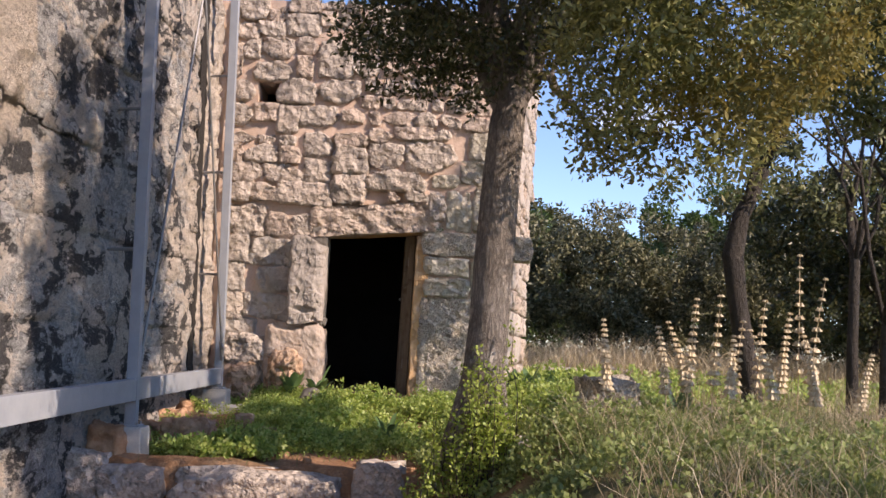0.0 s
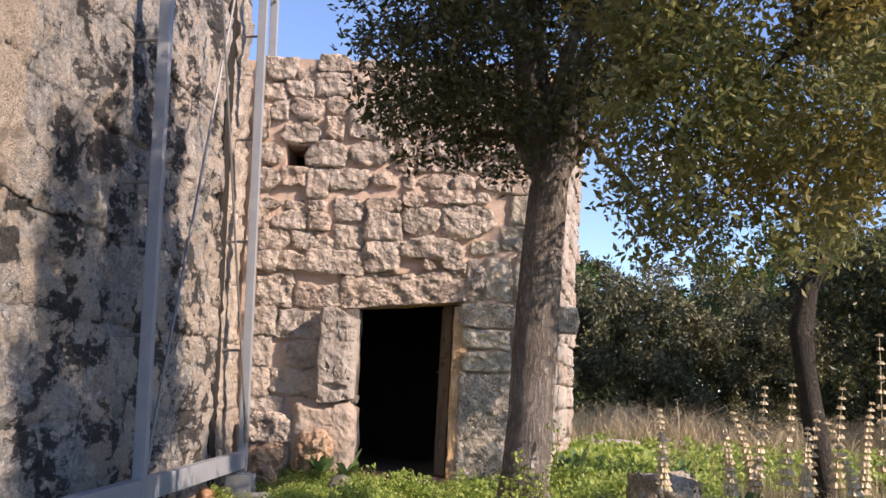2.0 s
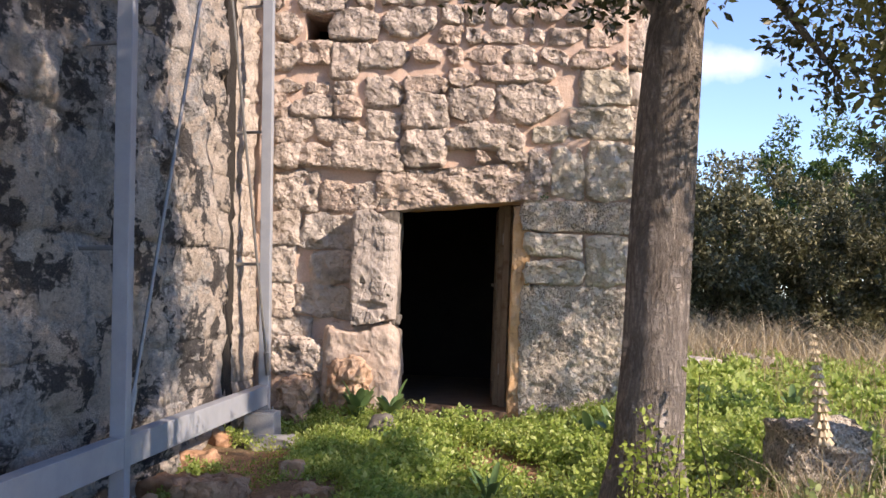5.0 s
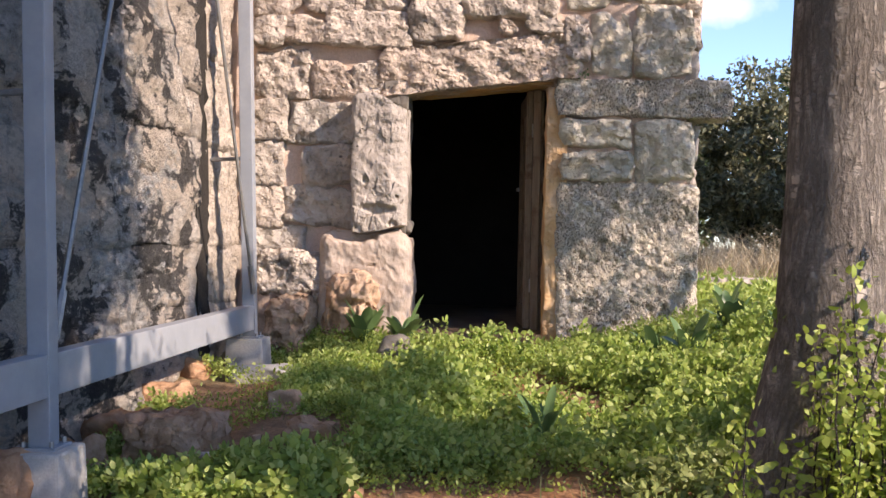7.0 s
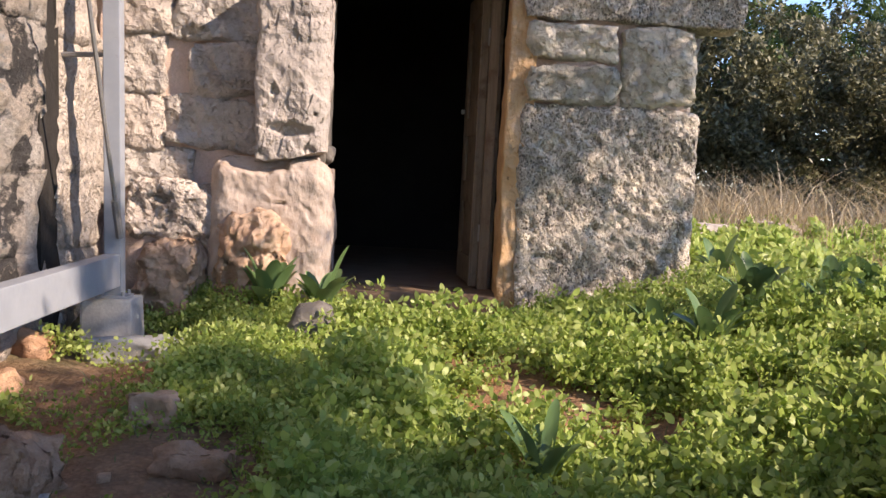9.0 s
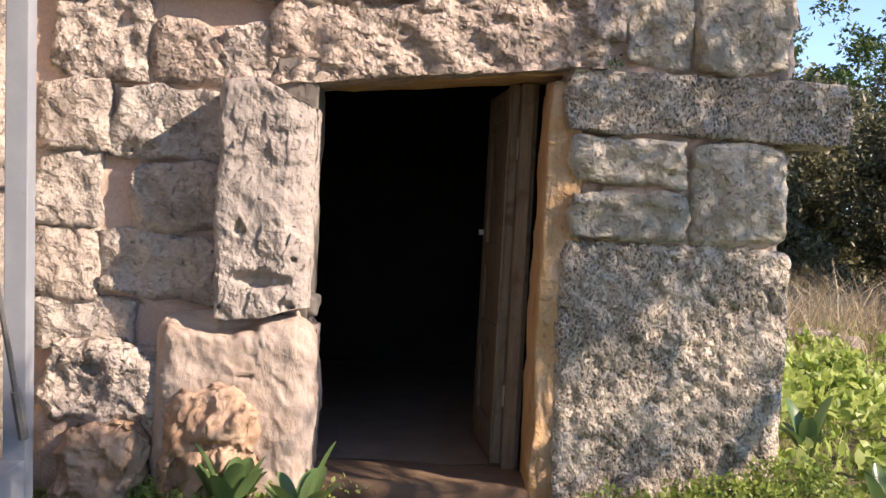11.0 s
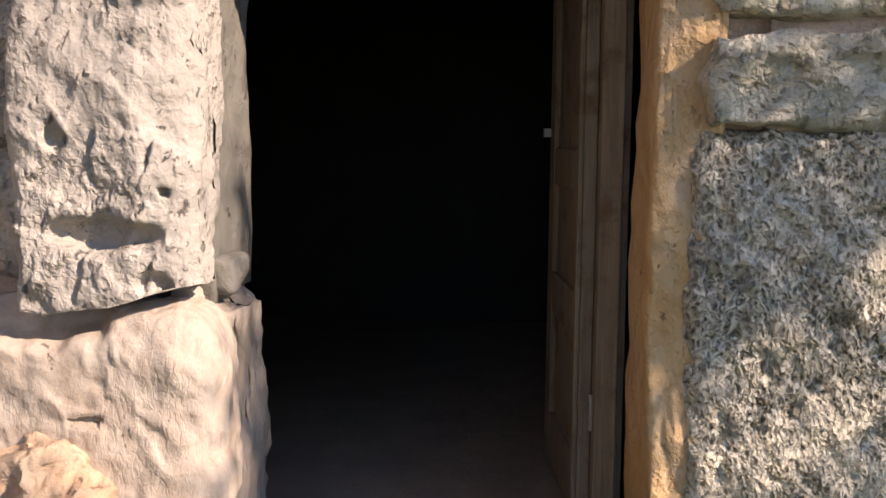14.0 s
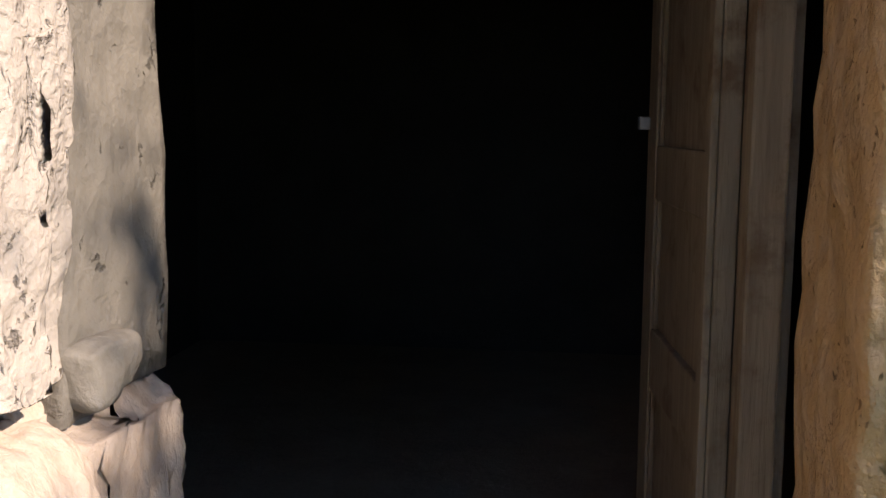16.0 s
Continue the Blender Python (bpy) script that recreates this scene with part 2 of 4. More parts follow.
def wood_mat():
    k = Mat("old_wood", 0.85)
    g = k.place((14, 14, 0.9))
    col = k.mix(k.ramp(k.noise(g, 3, 7, 0.65, 0.4), [(0.3, 0.0), (0.7, 1.0)]), (0.17, 0.13, 0.09), (0.27, 0.215, 0.155))
    col = k.mix(k.ramp(k.noise(k.place(), 7, 6, 0.7), [(0.52, 0.0), (0.68, 1.0)]), col, (0.14, 0.09, 0.055))
    return k.done(col, k.bump(k.noise(g, 5, 6, 0.7), 0.6, 0.006))


def paint_mat():
    k = Mat("grey_paint", 0.42, 0.0, 0.5)
    p = k.place()
    col = k.mix(k.ramp(k.noise(p, 5, 8, 0.7), [(0.4, 0.0), (0.7, 1.0)]), (0.27, 0.29, 0.315), (0.33, 0.345, 0.365))
    col = k.mix(k.ramp(k.noise(p, 30, 5, 0.7), [(0.66, 0.0), (0.72, 1.0)]), col, (0.24, 0.23, 0.22))
    return k.done(col, k.bump(k.noise(p, 90, 3, 0.6), 0.08, 0.004))


STONE = limestone("facade_stone", (0.80, 0.635, 0.51), (0.67, 0.53, 0.43), (0.20, 0.175, 0.15), 0.50, 0.55, 30, 0.38, 0.5, 0.85, worm=0.2, worm_size=24.0, sponge=0.36, sponge_size=26.0, tone=(0.58, 0.50, 0.425))
WALL_STONE = limestone("weathered_wall_stone", (0.70, 0.59, 0.49), (0.57, 0.485, 0.405), (0.23, 0.205, 0.18), 0.50, 0.55, 26, 0.37, 0.45, 0.7, worm=0.15, worm_size=22.0, sponge=0.25, sponge_size=30.0, tone=(0.50, 0.45, 0.39))
GREY_STONE = limestone("grey_stone", (0.80, 0.70, 0.565), (0.66, 0.575, 0.465), (0.115, 0.102, 0.088), 0.54, 0.4, 46, 0.40, 0.55, 0.9, (1.25, 1.25, 0.9), 0.32, 24.0, 0.9, 46.0)
WORN_STONE = limestone("worn_grey_stone", (0.74, 0.655, 0.52), (0.60, 0.54, 0.43), (0.25, 0.23, 0.185), 0.50, 0.5, 30, 0.38, 0.45, 0.7, worm=0.1, sponge=0.25, sponge_size=36.0)
PALE_STONE = limestone("pale_stone", (0.54, 0.47, 0.41), (0.45, 0.395, 0.345), (0.25, 0.22, 0.195), 0.54, 0.4, 24, 0.36, 0.4, 0.24, worm=0.06, sponge=0.2, sponge_size=42.0)
OCHRE_STONE = limestone("ochre_stone", (0.45, 0.385, 0.33), (0.42, 0.33, 0.265), (0.30, 0.21, 0.15), 0.50, 0.6, 10, 0.30, 0.3, 0.15, (1.2, 1.2, 0.6), worm=0.04, sponge=0.06, sponge_size=14.0)
# jamb grey with the doorway's shade in its colour; small stones share it
SHADED_JAMB = limestone("shaded_jamb", (0.20, 0.18, 0.155), (0.17, 0.153, 0.13), (0.13, 0.115, 0.10), 0.55, 0.4, 16, 0.35, 0.4, 0.2, worm=0.03, sponge=0.08)
END_STONE = limestone("quoin_stone", (0.60, 0.51, 0.42), (0.50, 0.43, 0.36), (0.22, 0.20, 0.18), 0.52, 0.6, 30, 0.38, 0.5, 0.6)
PATINA = patina_mat()
MORTAR = simple_rough("pink_mortar", (0.70, 0.52, 0.405), (0.60, 0.455, 0.36), 3.0, 0.95, 0.6, 0.03)
CRUMBLY = simple_rough("crumbly_ochre_rock", (0.54, 0.385, 0.27), (0.44, 0.27, 0.165), 4.0, 0.95, 0.6, 0.04, 30)
RED_STONE = simple_rough("red_rock", (0.54, 0.34, 0.21), (0.36, 0.185, 0.10), 3.2, 0.95, 0.8, 0.05, 30)
ORANGE = limestone("orange_jamb", (0.64, 0.46, 0.31), (0.61, 0.37, 0.17), (0.42, 0.26, 0.14), 0.54, 0.5, 40, 0.34, 0.4, 0.4, (1, 1, 0.8), worm=0.05, sponge=0.12, sponge_size=60.0)
CONCRETE = simple_rough("concrete", (0.42, 0.41, 0.38), (0.50, 0.48, 0.44), 6, 0.9, 0.3, 0.01)
# room plaster coloured near black to carry the shade indoors
ROOM_SHADE = simple_rough("room_shade_plaster", (0.045, 0.04, 0.035), (0.03, 0.027, 0.024), 3, 0.95, 0.4, 0.02)
# near black that stands in for the shade deep in the wall's crack
CRACK_SHADE = simple_rough("crack_shade", (0.022, 0.019, 0.016), (0.035, 0.03, 0.025), 8, 0.97, 0.6, 0.02)
SOIL = soil_mat()
EARTH = simple_rough("earth_floor", (0.38, 0.29, 0.205), (0.29, 0.22, 0.16), 4, 0.97, 0.6, 0.02, 50)
SILL = simple_rough("trodden_earth", (0.24, 0.155, 0.095), (0.17, 0.115, 0.075), 5, 0.97, 0.7, 0.02, 40)
WOOD = wood_mat()
PAINT = paint_mat()
CABLE = simple_rough("steel_cable", (0.30, 0.30, 0.30), (0.38, 0.37, 0.35), 20, 0.5, 0.1, 0.002, metal=0.6)
BARK = bark_mat("oak_bark", (0.47, 0.41, 0.355), (0.29, 0.245, 0.205))
DARK_BARK = bark_mat("dark_bark", (0.10, 0.085, 0.07), (0.07, 0.06, 0.05))
OAK_LEAF = leaf_mat("oak_leaf", (0.040, 0.050, 0.020), (0.072, 0.080, 0.031), (0.18, 0.165, 0.075), 0.28, 0.38)
OLIVE_LEAF = leaf_mat("olive_oak_leaf", (0.12, 0.14, 0.055), (0.17, 0.19, 0.075), (0.26, 0.26, 0.115), 0.45)
GOLD_LEAF = leaf_mat("golden_oak_leaf", (0.135, 0.15, 0.05), (0.205, 0.21, 0.07), (0.32, 0.30, 0.11), 0.45, patch=0.45, patch_colour=(0.26, 0.20, 0.055))
BUSH_LEAF = leaf_mat("bush_leaf", (0.060, 0.067, 0.032), (0.125, 0.128, 0.066), (0.29, 0.28, 0.16), 0.2)
PINE_LEAF = leaf_mat("far_leaf", (0.045, 0.080, 0.02), (0.075, 0.12, 0.028), (0.12, 0.165, 0.045), 0.2)
WEED = leaf_mat("weed_leaf", (0.21, 0.31, 0.07), (0.37, 0.47, 0.11), (0.53, 0.60, 0.22), 0.5)
OAK_WEED = leaf_mat("dull_weed_leaf", (0.16, 0.21, 0.07), (0.26, 0.32, 0.10), (0.40, 0.44, 0.18), 0.45)
SQUILL = leaf_mat("squill_leaf", (0.085, 0.15, 0.055), (0.11, 0.19, 0.07), (0.15, 0.23, 0.09), 0.25, 0.28)
SHOOT = leaf_mat("shoot_leaf", (0.20, 0.28, 0.045), (0.30, 0.38, 0.07), (0.42, 0.47, 0.12), 0.4)
GRASS = leaf_mat("green_grass", (0.11, 0.15, 0.045), (0.16, 0.19, 0.07), (0.27, 0.25, 0.13), 0.4)
DRY = leaf_mat("dry_grass", (0.30, 0.22, 0.12), (0.40, 0.30, 0.18), (0.50, 0.40, 0.26), 0.3)
PALE_DRY = leaf_mat("pale_straw", (0.36, 0.28, 0.17), (0.50, 0.40, 0.26), (0.64, 0.54, 0.38), 0.35)
STALK = leaf_mat("dry_stalk", (0.52, 0.40, 0.24), (0.62, 0.50, 0.32), (0.72, 0.60, 0.42), 0.25)


# ---- mesh helpers ----
def mesh_object(name, verts, faces, material, parent=None, label="", smooth=False):
    me = bpy.data.meshes.new(name)
    me.from_pydata([tuple(v) for v in verts], [], faces)
    me.materials.append(material)
    if smooth:
        me.shade_smooth()
    me.update()
    ob = new(name, me)
    if parent is not None:
        ob.parent = parent
    if label:
        ob["label"] = label
    return ob


def part(name, bm, material, parent=None, label="", smooth=False):
    me = bpy.data.meshes.new(name)
    bm.normal_update()
    bm.to_mesh(me)
    bm.free()
    me.materials.append(material)
    if smooth:
        me.shade_smooth()
    ob = new(name, me)
    if parent is not None:
        ob.parent = parent
    if label:
        ob["label"] = label
    return ob


def thing(name, label, category, group="", at=(0, 0, 0)):
    e = new(name)
    e.empty_display_size = 0.1
    e.location = at
    return tagged(e, label, category, group)


def box_bm(x0, x1, y0, y1, z0, z1, bevel=0.0):
    bm = bmesh.new()
    bmesh.ops.create_cube(bm, size=1.0)
    bmesh.ops.transform(bm, matrix=Matrix.LocRotScale(((x0 + x1) / 2, (y0 + y1) / 2, (z0 + z1) / 2), None, (x1 - x0, y1 - y0, z1 - z0)), verts=bm.verts)
    if bevel:
        bmesh.ops.bevel(bm, geom=bm.edges[:], offset=bevel, segments=2, affect="EDGES", profile=0.6)
    return bm


def tube(points, radii, sides=8):
    """Vertices and faces of a tube along points."""
    verts, faces = [], []
    up = Vector((0.3, 0.2, 1)).normalized()
    for i, (p, r) in enumerate(zip(points, radii)):
        a, b = points[max(i - 1, 0)], points[min(i + 1, len(points) - 1)]
        d = (Vector(b) - Vector(a)).normalized()
        u = d.orthogonal() if abs(d.dot(up)) > 0.999 else d.cross(Vector((1, 0, 0))).normalized() if abs(d.x) < 0.9 else d.cross(Vector((0, 1, 0))).normalized()
        v = d.cross(u)
        for k in range(sides):
            t = 2 * math.pi * k / sides
            verts.append(Vector(p) + u * (r * math.cos(t)) + v * (r * math.sin(t)))
    for i in range(len(points) - 1):
        for k in range(sides):
            n = (k + 1) % sides
            faces.append((i * sides + k, i * sides + n, (i + 1) * sides + n, (i + 1) * sides + k))
    faces.append(tuple(range(sides))[::-1])
    faces.append(tuple(range(len(verts) - sides, len(verts))))
    return verts, faces


CUBES = {}


def facet(u, scale, amount):
    """Height of broken, tilted chips at a place."""
    pt = noise.voronoi(u * scale)[1][0] / scale
    return amount * noise.noise_vector(pt * 17.3).dot(u - pt)


def cube_grid(n):
    """Unit cube whose six faces are n x n grids, welded."""
    if n not in CUBES:
        ids, verts, faces = {}, [], []

        def vid(p):
            key = tuple(round(c * n) for c in p)
            if key not in ids:
                ids[key] = len(verts)
                verts.append(tuple(c / n * 2 - 1 for c in key))
            return ids[key]

        for ax in range(3):
            for side in (0, 1):
                for i in range(n):
                    for j in range(n):
                        q = []
                        for a, b in ((i, j), (i + 1, j), (i + 1, j + 1), (i, j + 1)):
                            p = [0, 0, 0]
                            p[ax], p[(ax + 1) % 3], p[(ax + 2) % 3] = side, a / n, b / n
                            q.append(vid(p))
                        faces.append(tuple(q) if side else tuple(q[::-1]))
        CUBES[n] = (verts, faces)
    return CUBES[n]


def stone(name, x0, x1, y0, y1, z0, z1, material, parent, n=4, rough=0.02, roundness=0.35, seed=0, skew=0.05, label="", pits=0.0, chip=1.0, carve=(), trim=(), chamfer=None):
    """One rough-hewn stone that fills about the given box; carve holds hollows (x, z, half width, half height, depth), trim broken-off edges (slope, z, x, side), chamfer a flank that turns back (x, slope)."""
    base, faces = cube_grid(n)
    rnd = random.Random(seed * 7919 + 13)
    w, d, h = (x1 - x0) / 2, (y1 - y0) / 2, (z1 - z0) / 2
    c = Vector(((x0 + x1) / 2, (y0 + y1) / 2, (z0 + z1) / 2))
    off = Vector((rnd.uniform(-50, 50), rnd.uniform(-50, 50), rnd.uniform(-50, 50)))
    corner = [rnd.uniform(1 - 3 * skew, 1 + skew) for _ in range(8)]
    rr = min(w, h) * roundness
    verts = []
    for x, y, z in base:
        k = 0
        for bit, v in enumerate((x, y, z)):
            k += (v > 0) << bit
        f = corner[k] * min(1, abs(x) * abs(z) * 1.2) + (1 - min(1, abs(x) * abs(z) * 1.2))
        p = Vector((x * w * f, y * d, z * h * f))
        q = Vector((max(-w + rr, min(w - rr, p.x)), max(-d + rr, min(d - rr, p.y)) if d > rr else 0, max(-h + rr, min(h - rr, p.z))))
        e = p - q
        if e.length > rr:
            p = q + e.normalized() * rr
        u = p + off
        nv = noise.noise_vector(u * 3.2) * 0.9 + noise.noise_vector(u * 8.0) * 0.65
        if n >= 5:
            nv += noise.noise_vector(u * 19.0) * 0.38
        if n >= 12:
            nv += noise.noise_vector(u * 41.0) * 0.24
        p = p + nv * rough
        if n >= 7:
            p.y += facet(u, 8.0, 0.5 * chip)
        if n >= 20:
            p.y += facet(u, 4.0, 0.35 * chip) + facet(u, 19.0, 0.5 * chip)
        if pits:
            p.y += pits * max(0.0, noise.noise(u * 24.0) - 0.1) + pits * 0.5 * max(0.0, noise.noise(u * 50.0))
        if y < 0:
            for hx, hz, hw, hh, depth in carve:
                g = (p.x + c.x - hx + 0.25 * hw * noise.noise(u * 9.0)) / hw
                v = (p.z + c.z - hz + 0.35 * hh * noise.noise(u * 11.0 + off)) / hh
                p.y += depth * (1 - step(0.62, 1.0, math.sqrt(g * g + v * v)))
        if chamfer and y < 0:
            p.y += max(0.0, p.x + c.x - chamfer[0] - 0.04 * noise.noise(u * 4.0)) * chamfer[1]
        for slope, tz, tx, side in trim:
            line = tz + slope * (tx - p.x - c.x) + 0.02 * noise.noise(u * 6.0)
            if side > 0:
                p.z = min(p.z, line - c.z)
            else:
                p.z = max(p.z, line - c.z)
        verts.append(p)
    ob = mesh_object(name, verts, faces, material, parent, label, smooth=n >= 4)
    ob.location = c
    return ob


# ---- ground ----
def step(a, b, v):
    """Smooth rise from 0 at a to 1 at b."""
    t = max(0.0, min(1.0, (v - a) / (b - a)))
    return t * t * (3 - 2 * t)


def ground_z(x, y):
    low = -0.62 + 0.30 * step(0.2, 2.0, y) * (1 - step(3.0, 5.5, y))
    terrace = -0.26 + 0.30 * step(9.2, 13.4, y)
    edge = step(8.85, 9.15, y) if x < -0.15 else step(8.85 - 3.2 * step(-0.15, 0.8, x), 9.15, y)
    z = low + (terrace - low) * edge
    bank = step(-0.1, 1.3, x) * step(3.2, 6.0, y)
    z += (0.28 - z) * bank * (0.9 if y < 12 else 1.0)
    z += 0.35 * step(14, 20, y) * step(0.5, 3, x) * 0.4
    z -= 0.12 * step(-1.9, -2.6, x) * step(9.3, 10.0, y)
    z -= 0.09 * (1 - step(0.35, 0.8, math.hypot(x + 2.5, y - 13.0)))
    far = math.hypot(x, y - 8)
    fade = 1 - step(30, 60, far)
    z += fade * (0.05 * noise.noise(Vector((x * 0.9, y * 0.9, 0))) + 0.025 * noise.noise(Vector((x * 3.1, y * 3.1, 4))))
    z -= 0.02 * max(0, far - 45) * (1 if far < 400 else 0)
    return z


def build_ground():
    xs = sorted(set([-2500, -900, -300, -120, -60, -35, -22, -14, -9, -7, -5.5, -4.5, -4] + [round(-3.6 + 0.12 * i, 3) for i in range(72)] + [5.3, 5.8, 6.5, 7.5, 9, 11, 13, 16, 19, 23, 28, 35, 45, 60, 90, 150, 400, 900, 2500]))
    ys = sorted(set([-2500, -900, -300, -120, -60, -30, -16, -9, -5, -3, -2, -1] + [round(0.3 * i, 3) for i in range(0, 27)] + [round(8.1 + 0.1 * i, 3) for i in range(70)] + [15.5, 16.1, 16.8, 17.5, 18.5, 19.5, 21, 22.5, 24, 26, 29, 33, 38, 45, 55, 70, 100, 160, 400, 900, 2500]))
    verts = [(x, y, ground_z(x, y)) for y in ys for x in xs]
    nx = len(xs)
    faces = [(j * nx + i, j * nx + i + 1, (j + 1) * nx + i + 1, (j + 1) * nx + i) for j in range(len(ys) - 1) for i in range(nx - 1)]
    g = mesh_object("ground", verts, faces, SOIL, smooth=True)
    return tagged(g, "reddish soil ground with loose crumbs and trampled earth", "ground", kind="structure")


ground = build_ground()

# ---- house front ----
FY = 14.0
DOOR_L, DOOR_R, DOOR_B, DOOR_T = -1.55, -0.30, 0.12, 2.16


def wall_with_opening(name, label):
    """Mortar core of the front wall: thick, with a splayed doorway and a small vent going right through."""
    w = thing(name, label, "wall")
    w["kind"] = "structure"
    y0, y1 = FY + 0.03, FY + 0.75
    hx0, hx1, hz0, hz1 = -2.63, -2.36, 3.96, 4.23
    cells = [
        (-3.6, DOOR_L - 0.20, y0, y1, -0.6, hz0), (-3.6, hx0, y0, y1, hz0, hz1), (hx1, DOOR_L - 0.20, y0, y1, hz0, hz1),
        (-3.6, DOOR_L - 0.20, y0, y1, hz1, 5.34), (DOOR_L - 0.20, DOOR_R + 0.12, y0, y1, 2.34, 5.34), (DOOR_R + 0.12, 0.74, y0, y1, -0.6, 5.34),
    ]
    for c in cells:
        part("mortar_core", box_bm(*c), MORTAR, w)
    nx, nz, dx, dz = 65, 92, 0.06, 0.06
    verts, faces = [], []
    for j in range(nz + 1):
        for i in range(nx + 1):
            q = Vector((-3.06 + i * dx, 0, -0.15 + j * dz))
            q.x = min(q.x, 0.88 - 0.03 * max(0, q.z))
            y = FY - 0.010 + 0.024 * noise.noise(q * 2.3) + 0.016 * noise.noise(q * 7.0) + 0.010 * noise.noise(q * 17.0)
            verts.append((q.x, y, q.z))
    for j in range(nz):
        for i in range(nx):
            x, z = -3.06 + (i + 0.5) * dx, -0.15 + (j + 0.5) * dz
            if DOOR_L - 0.05 < x < DOOR_R + 0.22 and z < 2.05 or DOOR_L - 0.05 < x < DOOR_R + 0.02 and z < 2.3 or hx0 - 0.02 < x < hx1 + 0.02 and hz0 - 0.02 < z < hz1 + 0.02:
                continue
            k = j * (nx + 1) + i
            faces.append((k, k + 1, k + nx + 2, k + nx + 1))
    mesh_object("mortar_face", verts, faces, MORTAR, w, smooth=True)
    return w


facade = wall_with_opening("wall_front", "rubble limestone house front in pink mortar with a doorway")

COURSE_A = [(-2.38, -2.0, 2.15, 2.44), (-2.04, -1.76, 2.14, 2.45), (-2.90, -2.41, 2.13, 2.56)]
COURSE_B = [(-2.27, -1.57, 2.60, 2.87), (-1.53, -1.08, 2.67, 3.03), (-1.08, -0.3, 2.85, 3.10), (-0.76, -0.64, 2.70, 2.82), (-2.62, -2.28, 2.62, 2.83), (-2.90, -2.64, 2.58, 2.82), (-0.55, -0.24, 2.72, 2.86), (-0.2, -0.02, 2.50, 2.84)]
COURSE_C = [(-2.90, -2.5, 2.84, 3.11), (-2.48, -1.96, 2.89, 3.11), (-1.95, -1.55, 2.90, 3.22), (-1.54, -1.11, 3.06, 3.40), (-1.10, -0.6, 3.12, 3.47), (-0.58, 0.11, 3.14, 3.54)]
COURSE_D = [(-2.95, -2.75, 3.13, 3.35), (-2.73, -2.31, 3.13, 3.35), (-2.29, -1.98, 3.13, 3.37), (-1.96, -1.57, 3.25, 3.57), (-1.55, -1.10, 3.42, 3.59), (-1.08, -0.79, 3.48, 3.66), (-0.75, -0.21, 3.56, 3.72)]
COURSE_E = [(-2.98, -2.66, 3.94, 4.21), (-2.34, -1.84, 3.97, 4.28), (-1.82, -1.24, 4.0, 4.31), (-2.97, -2.68, 3.63, 3.92), (-2.67, -2.35, 3.70, 3.93), (-2.33, -2.05, 3.55, 3.93), (-2.03, -1.53, 3.66, 3.93)]
COURSE_F = [(-2.72, -2.2, 4.25, 4.53), (-3.01, -2.87, 4.27, 4.73), (-2.85, -2.64, 4.54, 4.78), (-2.62, -2.19, 4.55, 4.83), (-2.15, -1.85, 4.63, 4.86), (-2.13, -1.93, 4.32, 4.61), (-1.84, -1.38, 4.34, 4.87), (-3.05, -2.70, 4.81, 5.01), (-2.68, -2.34, 4.85, 5.04), (-2.32, -1.86, 4.90, 5.18), (-3.0, -2.58, 5.07, 5.38), (-2.56, -2.31, 5.06, 5.26), (-2.28, -1.84, 5.22, 5.42)]
LOW_LEFT = [(-2.57, -1.98, 1.75, 2.11), (-2.44, -1.99, 1.37, 1.72), (-2.61, -1.96, 1.06, 1.34), (-2.94, -2.60, 1.78, 2.11), (-2.94, -2.64, 1.40, 1.75), (-2.94, -2.63, 1.04, 1.38), (-2.92, -2.43, 0.78, 1.01)]
RIGHT = [(-0.25, 0.36, 1.74, 1.99), (-0.25, 0.37, 1.47, 1.71), (0.39, 0.89, 1.47, 1.99), (0.0, 0.35, 2.35, 2.90), (0.36, 0.87, 2.35, 2.97), (0.17, 0.81, 2.98, 3.31), (0.27, 0.78, 3.33, 3.70), (-0.20, 0.15, 2.93, 3.11)]

taken, seed = [], 0
for course, mat, proud in ((COURSE_A, STONE, 0.06), (COURSE_B, STONE, 0.12), (COURSE_C, STONE, 0.075), (COURSE_D, STONE, 0.075), (COURSE_E, STONE, 0.075), (COURSE_F, STONE, 0.075), (LOW_LEFT, WALL_STONE, 0.062), (RIGHT, WORN_STONE, 0.058)):
    for x0, x1, z0, z1 in course:
        seed += 1
        big = (x1 - x0) * (z1 - z0) > 0.14
        jut = proud * random.Random(seed).uniform(0.75, 1.3)
        square = course in (RIGHT, LOW_LEFT)
        grow = (0.004 if course is RIGHT else 0.028) if square else 0.022
        stone("stone", x0 - grow, x1 + grow, FY - jut, FY + 0.28, z0 - grow, z1 + grow, mat, facade, (18 if z0 < 2.2 and z1 > 2.3 else 12) if big else 8, 0.038 if big else 0.032, 0.20 if square else 0.30, seed, 0.06 if square else 0.15)
        taken.append((x0, x1, z0, z1))

# blocks with a shape of their own
stone("lintel", -1.80, -0.08, FY - 0.09, FY + 0.28, 2.12, 2.76, STONE, facade, 48, 0.030, 0.16, 300, 0.05, "long rough-hewn lintel over the doorway", 0.0, 0.7, (),
      ((-0.115, 2.325, -0.25, -1), (-0.10, 2.71, -0.25, 1)))
stone("corner_block", -0.27, 0.95, FY - 0.06, FY + 0.5, 0.02, 1.46, GREY_STONE, facade, 60, 0.018, 0.10, 301, 0.02, "large pitted grey limestone block", 0.04, 0.3)
